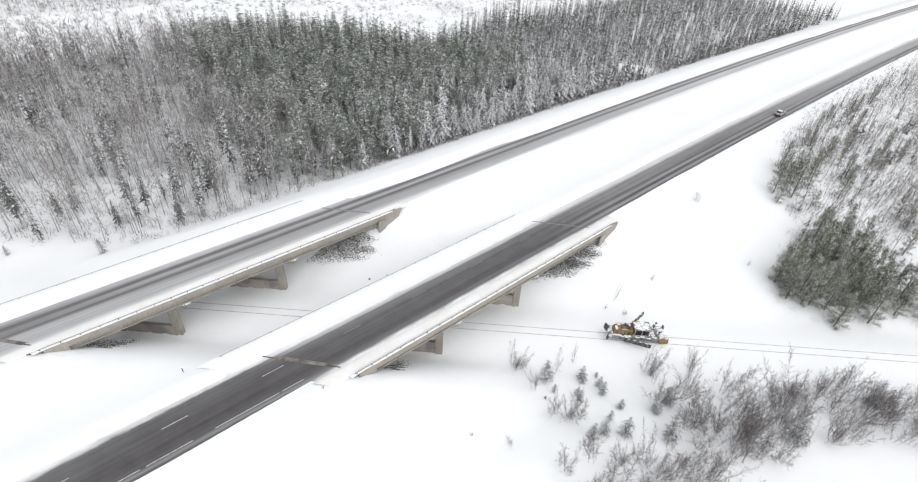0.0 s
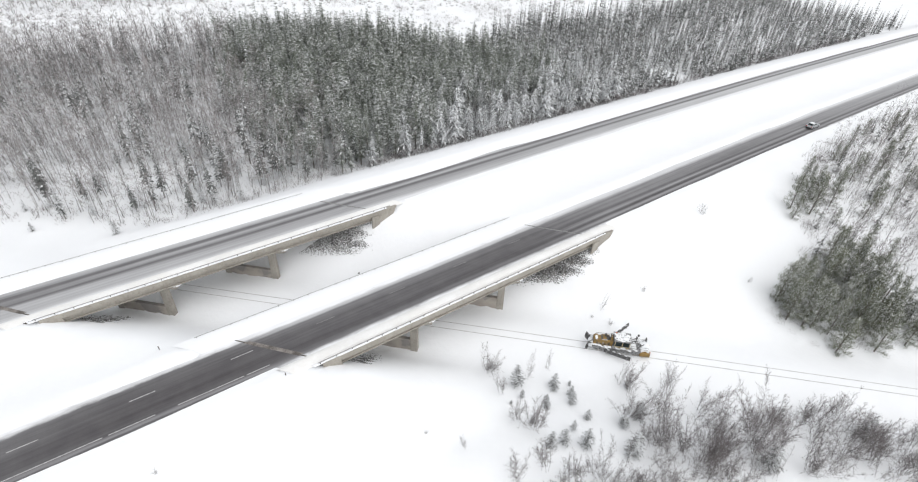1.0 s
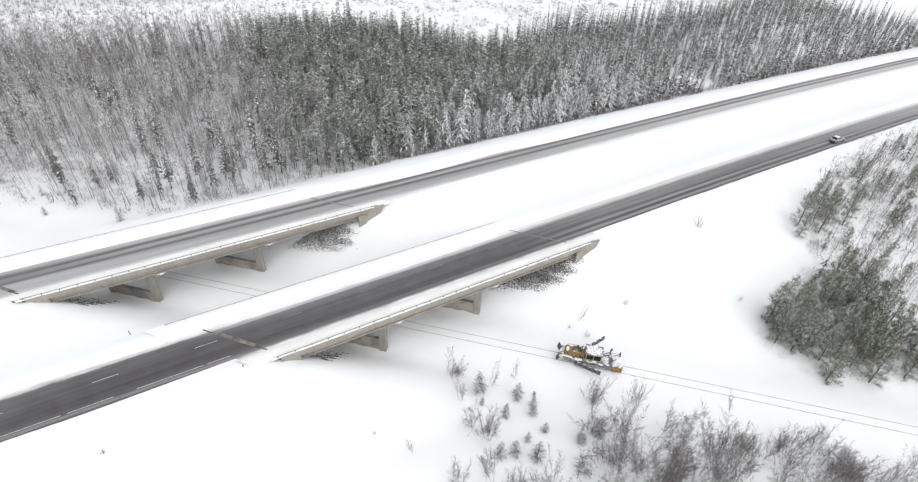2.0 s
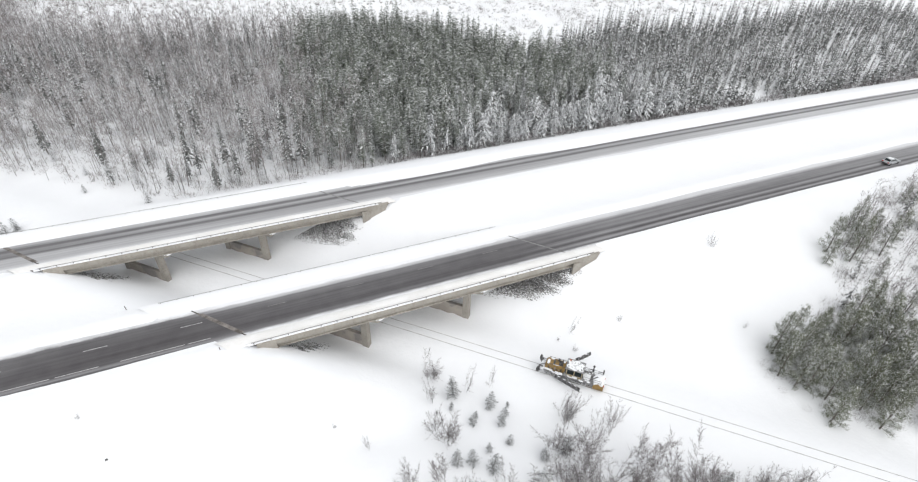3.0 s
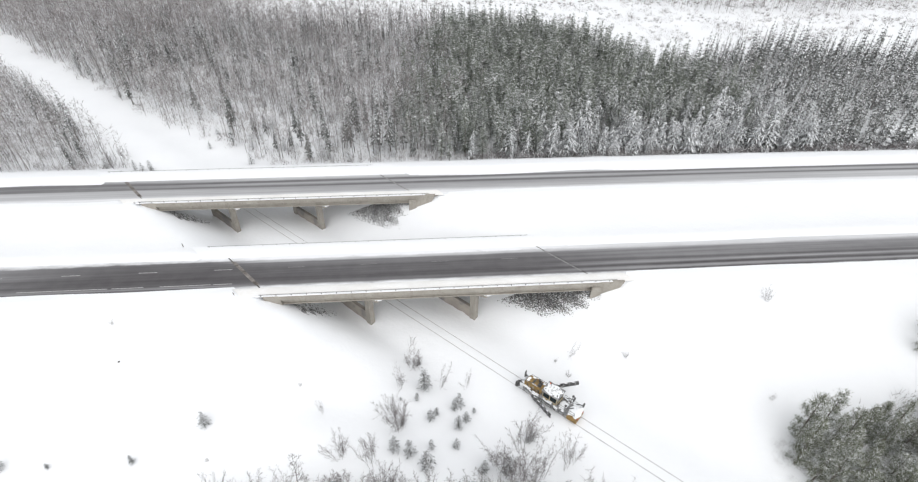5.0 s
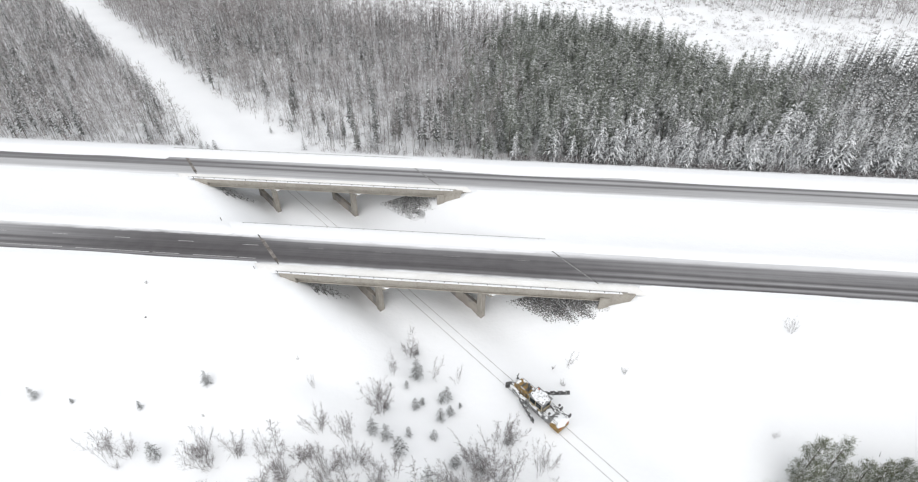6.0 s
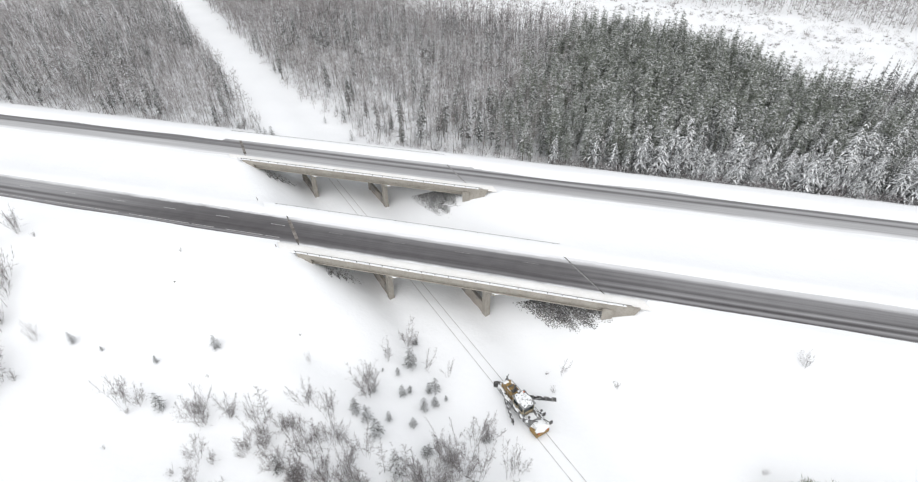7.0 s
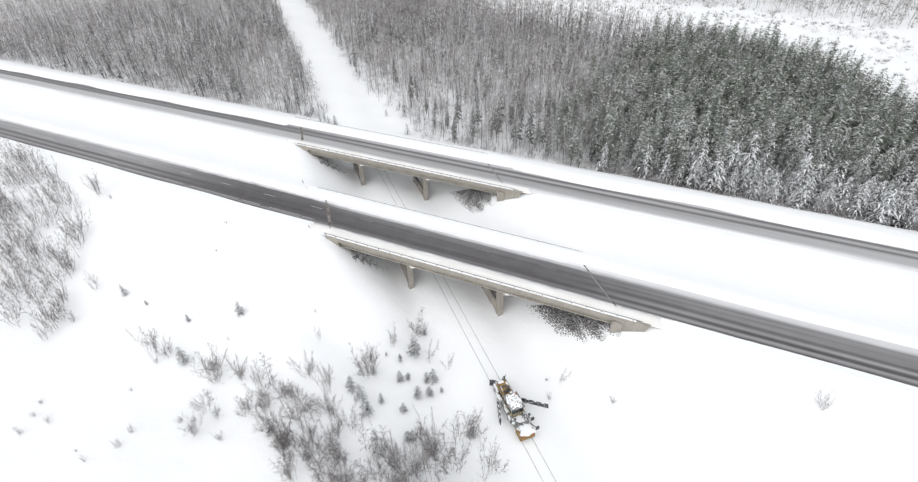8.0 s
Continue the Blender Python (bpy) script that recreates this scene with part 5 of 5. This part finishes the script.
# ---------------------------------------------------------------- the track machine
def build_machine():
    m = thing("track_machine", pose(63.5, 24.1, 2.48, 0, 0, 135.2) @ Matrix.Scale(0.94, 4), "yellow railway ballast machine with snow on its cab and deck", "railway vehicle")
    chassis = part("chassis", box(-4.7, 4.4, -0.75, 0.75, 0.62, 1.0, 0.05), BLACK, m)
    for y in (-0.95, 0.95):
        part("side_beam", box(-4.6, 4.2, y - 0.09, y + 0.09, 0.72, 1.12, 0.03), GREYM, chassis)
    for x in (-3.1, 2.9):
        for y in (-0.75, 0.75):
            w = part("wheel", tube((x, y - 0.07, 0.42), (x, y + 0.07, 0.42), 0.42, n=20), RUST, m)
            part("hub", tube((x, y - 0.1, 0.42), (x, y + 0.1, 0.42), 0.14, n=10), BLACK, w)
    # engine hood
    hood = part("engine_hood", prism([(1.0, 1.1), (4.15, 1.1), (4.2, 2.05), (3.9, 2.4), (1.0, 2.55)], -0.7, 0.7), YELLOW, m, "worn yellow engine hood")
    for k in range(7):
        x = 1.5 + 0.33 * k
        for y in (-0.705, 0.705):
            part("louvre", box(x, x + 0.2, y - 0.012, y + 0.012, 1.35, 1.7 + 0.3 * (k % 3 == 0)), RUST if k % 2 else BLACK, hood)
    part("grille", box(4.16, 4.22, -0.6, 0.6, 1.25, 1.95), BLACK, hood)
    part("exhaust_pipe", tube((1.5, 0.35, 2.45), (1.5, 0.35, 3.9), 0.09, n=10), BLACK, hood)
    part("air_cleaner", tube((2.2, -0.4, 2.5), (2.2, -0.4, 2.95), 0.16, n=12), BLACK, hood)
    for a, b, c, d in ((3.75, 0.2, 0.22, 0.5), (1.35, -0.45, 0.25, 0.2), (2.45, 0.62, 0.5, 0.08), (3.2, -0.55, 0.3, 0.12)):
        part("hood_snow", snow_lump(a, b, 2.42 if a > 3 else 2.5, c, d, 0.07, 3), SNOW, hood, "thin patch of snow")
    # cab with posts, panes and a snowy roof
    cab = part("cab", box(-1.75, 0.75, -1.02, 1.02, 1.05, 1.75, 0.04), DUSTED, m, "ochre cab dusted with snow, dark windows")
    for x in (-1.7, -0.5, 0.7):
        for y in (-0.97, 0.97):
            part("post", box(x - 0.06, x + 0.06, y - 0.05, y + 0.05, 1.74, 2.9), DUSTED, cab)
    for x0, x1 in ((-1.63, -0.57), (-0.43, 0.63)):
        for y in (-0.98, 0.98):
            part("window_pane", box(x0, x1, y - 0.02, y + 0.02, 1.76, 2.86), GLASS, cab)
    for x in (-1.72, 0.72):
        part("window_pane", box(x - 0.02, x + 0.02, -0.9, 0.9, 1.76, 2.86), GLASS, cab)
    roof = part("roof", box(-1.95, 0.95, -1.14, 1.14, 2.88, 3.02, 0.04), GREYM, cab)
    part("roof_snow", snow_lump(-0.5, 0, 3.02, 1.3, 1.02, 0.12, 5), SNOW, roof, "snow on the cab roof")
    # Short dark tubes stand for flecks and scratches in the roof snow.
    rr = random.Random(8)
    for k in range(24):
        x, y, a, ln = rr.uniform(-1.6, 0.6), rr.uniform(-0.85, 0.85), rr.uniform(0, 6.28), rr.uniform(0.15, 0.5)
        part("roof_fleck", tube((x, y, 3.15), (x + ln * math.cos(a), y + ln * math.sin(a), 3.16), rr.uniform(0.02, 0.045), n=5), BLACK, roof)
    for x, y in ((-1.5, 0.6), (0.4, -0.75), (0.55, 0.6)):
        part("roof_fitting", box(x - 0.08, x + 0.08, y - 0.06, y + 0.06, 3.0, 3.22, 0.02), BLACK, roof)
    part("beacon", tube((0.5, -0.7, 3.0), (0.5, -0.7, 3.26), 0.09, n=10), AMBER, roof)
    # hydraulic gear between hood and cab
    for k, (x, y) in enumerate(((0.85, 1.1), (1.2, -1.15), (-2.0, 1.05), (0.3, -1.25), (-0.9, 1.2))):
        part("hydraulic_tank", box(x - 0.3, x + 0.3, y - 0.16, y + 0.16, 1.0, 1.65, 0.05), (GREYM, BLACK)[k % 2], m)
    # rear deck with box, snow and rails
    deck = part("rear_deck", box(-4.9, -1.85, -1.05, 1.05, 1.0, 1.22, 0.03), GREYM, m)
    part("broom_box", prism([(-5.3, 0.35), (-3.7, 0.35), (-3.7, 1.05), (-4.0, 1.3), (-5.1, 1.22), (-5.3, 1.0)], -1.15, 1.15), YELLOW, m, "yellow broom housing at the rear")
    part("deck_snow", snow_lump(-4.45, -0.1, 1.18, 0.9, 1.14, 0.42, 8), SNOW, m, "thick snow packed over the rear housing")
    for x in (-3.3, -4.9):
        br = part("bracket", box(x - 0.1, x + 0.1, -1.95, -1.45, 1.25, 1.85, 0.04), BLACK, m)
        part("bracket_arm", tube((x, -1.6, 1.6), (x + 0.9, -0.9, 1.9), 0.06, n=6), BLACK, br)
    part("deck_snow", snow_lump(-2.5, 0.1, 1.22, 0.6, 0.8, 0.14, 9), SNOW, deck)
    bm = bmesh.new()
    for y in (-1.0, 1.0):
        for x in (-4.8, -3.4, -2.0):
            tube((x, y, 1.2), (x, y, 2.2), 0.025, n=6, bm=bm)
        tube((-4.8, y, 2.2), (-2.0, y, 2.2), 0.025, n=6, bm=bm)
        tube((-4.8, y, 1.75), (-2.0, y, 1.75), 0.02, n=6, bm=bm)
    part("railing", bm, BLACK, deck)
    for y in (-0.95, 0.95):
        st = part("lamp_stalk", tube((-3.1, y, 1.7), (-3.25, y * 1.15, 2.75), 0.04, n=6), BLACK, m)
        bm = bmesh.new()
        bmesh.ops.create_uvsphere(bm, u_segments=12, v_segments=8, radius=0.19, matrix=Matrix.Translation((-3.27, y * 1.17, 2.85)))
        part("work_lamp", bm, BLACK, st, smooth=True)
    for y in (-0.8, 0.8):
        part("tail_lamp", box(-5.34, -5.28, y - 0.12, y + 0.12, 1.05, 1.25, 0.02), REDL, m)
    for x, y, a in ((-3.6, 0.5, 30), (-2.4, -0.5, -25)):
        bm = box(-0.7, 0.7, -0.05, 0.05, -0.05, 0.05)
        bmesh.ops.transform(bm, matrix=pose(x, y, 1.95, 0, 20, a), verts=bm.verts)
        part("hydraulic_ram", bm, BLACK, m)
    # hoses, valves and bracing along both sides
    q = random.Random(5)
    for k in range(26):
        x, y = q.uniform(-3.2, 3.9), q.choice((-1, 1)) * q.uniform(0.85, 1.35)
        z = q.uniform(0.75, 1.7)
        part("hose", tube((x, y, z), (x + q.uniform(-0.9, 0.9), y + q.uniform(-0.3, 0.3), z + q.uniform(-0.4, 0.5)), q.uniform(0.03, 0.06), n=6), q.choice((BLACK, BLACK, GREYM)), m)
    for k in range(12):
        x, y, z = q.uniform(-3.0, 3.8), q.choice((-1, 1)) * q.uniform(0.95, 1.3), q.uniform(0.8, 1.4)
        part("valve_block", box(x - 0.16, x + 0.16, y - 0.1, y + 0.1, z - 0.12, z + 0.14, 0.02), q.choice((BLACK, GREYM, RUST)), m)
    for k in range(30):
        x, y = q.uniform(-3.2, 4.3), q.choice((-1, 1)) * q.uniform(0.9, 1.35)
        part("snow_patch", snow_lump(x, y, q.uniform(1.15, 1.6), q.uniform(0.18, 0.5), q.uniform(0.1, 0.24), 0.09, k), SNOW, m)
    for y in (-0.72, 0.72):
        part("hood_rail", tube((1.1, y, 2.72), (3.8, y, 2.6), 0.03, n=6), BLACK, hood)
    part("hood_hatch", box(1.5, 2.1, -0.5, 0.5, 2.5, 2.56, 0.02), BLACK, hood)
    part("hood_hatch", box(2.7, 3.0, -0.5, 0.5, 2.46, 2.51, 0.02), BLACK, hood)
    part("radiator", box(0.8, 1.0, -0.85, 0.85, 1.15, 2.7, 0.03), BLACK, m)
    # front plough: two blades on arms
    for s in (-1, 1):
        arm = part("plough_arm", tube((4.1, 0.55 * s, 1.2), (5.15, 0.95 * s, 1.75), 0.09, n=8), BLACK, m)
        part("plough_ram", tube((4.0, 0.35 * s, 2.1), (5.0, 0.85 * s, 1.8), 0.06, n=8), GREYM, arm)
        bm = prism([(-0.16, 0.25), (0.02, 0.15), (0.16, 0.6), (0.1, 1.1), (-0.06, 1.55), (-0.12, 1.5), (0.0, 1.05), (0.04, 0.6)], -0.5, 0.5)
        bmesh.ops.transform(bm, matrix=pose(5.05, 0.95 * s, 0.35, 0, 0, -32 * s), verts=bm.verts)
        part("plough_blade", bm, BLACK, m, "curved black plough blade")
    part("front_gear", box(4.2, 4.75, -0.7, 0.7, 0.5, 1.2, 0.08), GREYM, m)
    part("gear_snow", snow_lump(4.5, 0, 0.8, 0.42, 0.95, 0.75, 4), SNOW, m)
    # side wings, swung back
    for s, x0, y0, x1, y1, lift in ((1, 2.3, 1.35, -1.9, 2.75, 0.1), (-1, 1.3, -1.3, -2.3, -4.9, 0.8)):
        d = Vector((x1 - x0, y1 - y0, lift))
        a = math.degrees(math.atan2(d.y, d.x))
        n = d.xy.length
        bm = prism([(-0.05, -0.35), (0.12, -0.4), (0.05, 0.0), (0.12, 0.4), (-0.03, 0.42), (-0.1, 0.0)], 0.0, n, axis="x")
        bmesh.ops.transform(bm, matrix=pose(x0, y0, 0.75, 0, -math.degrees(math.atan2(lift, n)), a), verts=bm.verts)
        wing = part("side_wing", bm, BLACK, m, "long black ballast wing swung outwards")
        for k in range(5):
            p = Vector((x0, y0, 0.75)) + d * (0.12 + 0.19 * k)
            bm = box(-0.05, 0.05, -0.16, 0.16, -0.4, 0.42)
            bmesh.ops.transform(bm, matrix=pose(*p, 0, 0, a), verts=bm.verts)
            part("rib", bm, GREYM, wing)
        mid = Vector((x0, y0, 0.9)) + d * 0.55
        part("wing_ram", tube((x0 - 1.4, 0.9 * s, 1.5), mid, 0.07, n=8), GREYM, m)
        for k in range(4):
            p = Vector((x0, y0, 1.18)) + d * (0.15 + 0.22 * k)
            bm = bmesh.new()
            bmesh.ops.create_icosphere(bm, subdivisions=1, radius=1, matrix=Matrix.Translation(p) @ pose(0, 0, 0, 0, 0, a) @ Matrix.Diagonal((0.3, 0.1, 0.05, 1)))
            part("wing_snow", bm, SNOW, wing, smooth=True)
    return m


def snow_lump(cx, cy, z, rx, ry, tall, seed):
    """A cap of snow with a wavering rim."""
    r = np.random.RandomState(seed)
    bm = bmesh.new()
    rings, n = [], 20
    wob = 1 + 0.12 * np.sin(np.arange(n) * 1.9 + seed) + r.uniform(-0.07, 0.07, n)
    for k, (f, h) in enumerate(((1.0, -0.02), (0.93, 0.75), (0.6, 1.0), (0.25, 1.05))):
        ring = []
        for i in range(n):
            a = 6.2832 * i / n
            c, s = math.cos(a), math.sin(a)
            q = 1 / max(abs(c), abs(s)) ** 0.75
            ring.append(bm.verts.new((cx + rx * c * q * f * wob[i], cy + ry * s * q * f * wob[i], z + tall * h * (1 + (0.15 * r.normal() if k > 1 else 0)))))
        rings.append(ring)
    for a, b in zip(rings, rings[1:]):
        for i in range(n):
            bm.faces.new((a[i], a[(i + 1) % n], b[(i + 1) % n], b[i]))
    bm.faces.new(rings[-1])
    return bm


build_machine()


# ---------------------------------------------------------------- the car
def build_car():
    m = thing("car", pose(166.0, 44.9 + float(bend(166.0)), ROAD_Z, 0, 0, -1.0), "silver car with a snowy roof driving on the dark road", "car")
    side = [(-2.2, 0.35), (-2.25, 0.75), (-2.1, 0.95), (-1.75, 1.0), (0.75, 0.98), (1.9, 0.86), (2.2, 0.7), (2.25, 0.4), (1.9, 0.28), (-1.9, 0.28)]
    bm = prism(side, -0.88, 0.88)
    bmesh.ops.bevel(bm, geom=list(bm.edges), offset=0.05, segments=2, affect="EDGES")
    body = part("body", bm, CARPAINT, m)
    bm = prism([(-1.85, 0.98), (-1.35, 1.44), (0.0, 1.47), (0.85, 0.97)], -0.72, 0.72)
    bmesh.ops.bevel(bm, geom=list(bm.edges), offset=0.06, segments=2, affect="EDGES")
    cabin = part("cabin", bm, CARPAINT, m)
    for y in (-0.725, 0.725):
        part("side_window", prism([(-1.6, 1.04), (-1.3, 1.38), (-0.05, 1.41), (0.62, 1.04)], y - 0.008, y + 0.008), GLASS, cabin)
    for a, b in (((0.1, 1.42), (0.8, 1.02)), ((-1.42, 1.4), (-1.82, 1.03))):
        o = 0.012 if a[0] > 0 else -0.012
        part("windscreen", prism([(a[0] + o, a[1]), (b[0] + o, b[1]), (b[0] + 3 * o, b[1] + 0.01), (a[0] + 3 * o, a[1] + 0.01)], -0.62, 0.62), GLASS, cabin)
    part("roof_snow", snow_lump(-0.65, 0, 1.46, 0.55, 0.5, 0.06, 2), SNOW, cabin)
    for x in (-1.4, 1.4):
        for y in (-0.8, 0.8):
            w = part("wheel", tube((x, y - 0.11, 0.33), (x, y + 0.11, 0.33), 0.33, n=20), RUBBER, m)
            part("rim", tube((x, y - 0.115, 0.33), (x, y + 0.115, 0.33), 0.2, n=14), STEEL, w)
    for y in (-0.65, 0.65):
        part("headlight", box(2.1, 2.24, y - 0.2, y + 0.2, 0.6, 0.75, 0.03), LAMP, body)
        part("tail_light", box(-2.26, -2.14, y - 0.18, y + 0.18, 0.72, 0.9, 0.03), REDL, body)
        part("wing_mirror", box(0.45, 0.6, y * 1.5 - 0.09, y * 1.5 + 0.09, 0.98, 1.12, 0.03), CARPAINT, body)
    part("bumper", box(2.16, 2.3, -0.8, 0.8, 0.32, 0.55, 0.05), BLACK, body)
    part("bumper", box(-2.3, -2.16, -0.8, 0.8, 0.34, 0.6, 0.05), BLACK, body)


build_car()


# ---------------------------------------------------------------- small things beside the roads
def build_guardrail_end(x0, x1, y):
    z = float(land((x0 + x1) / 2, y))
    g = thing("guardrail_end", pose(x0, y, z), "short end of a grey steel guardrail in the snow", "guardrail")
    n = x1 - x0
    part("beam", prism([(-0.04, 0.18), (0.03, 0.24), (-0.03, 0.33), (0.03, 0.42), (-0.04, 0.48), (-0.06, 0.48), (-0.06, 0.18)], 0, n, axis="x"), STEEL, g)
    for x in (0.3, n / 2, n - 0.3):
        part("post", box(x - 0.07, x + 0.07, -0.2, -0.06, -0.4, 0.5), WOOD, g)
    part("snow_cap", snow_lump(n / 2, -0.08, 0.49, n / 2.4, 0.1, 0.07, 6), SNOW, g)


build_guardrail_end(-10.1, -7.7, 69.8)


def build_marker(x, y, tall, label):
    p = thing("marker_post", pose(x, y, float(land(x, y))), label, "marker post")
    bm = box(-0.05, 0.05, -0.03, 0.03, -0.4, tall, 0.01)
    bmesh.ops.transform(bm, matrix=pose(0, 0, 0, 6, -5, 20), verts=bm.verts)
    part("post", bm, WOOD, p)
    part("snow_cap", snow_lump(0, 0, tall, 0.06, 0.05, 0.04, 3), SNOW, p)


build_marker(4.3, 54.8, 0.8, "thin dark marker post leaning in the snow")
build_marker(16.6, 41.1, 0.6, "short dark marker post in the snowy verge")
build_marker(42.0, 58.0, 0.6, "short stake showing through the snow")


def build_boulder(x, y, size, seed):
    bm = bmesh.new()
    bmesh.ops.create_icosphere(bm, subdivisions=2, radius=size)
    r = np.random.RandomState(seed)
    for v in bm.verts:
        v.co *= 1 + r.uniform(-0.16, 0.16)
        v.co.z *= 0.7
    b = thing("boulder", pose(x, y, float(land(x, y)) + size * 0.2), "dark stone showing through the snow", "stone")
    part("rock", bm, ROCK, b)


for k, (x, y, s) in enumerate(((3.4, 30.3, 0.16), (37.6, 63.4, 0.2), (40.4, 61.8, 0.16), (31.6, 85.0, 0.2))):
    build_boulder(x, y, s, k)
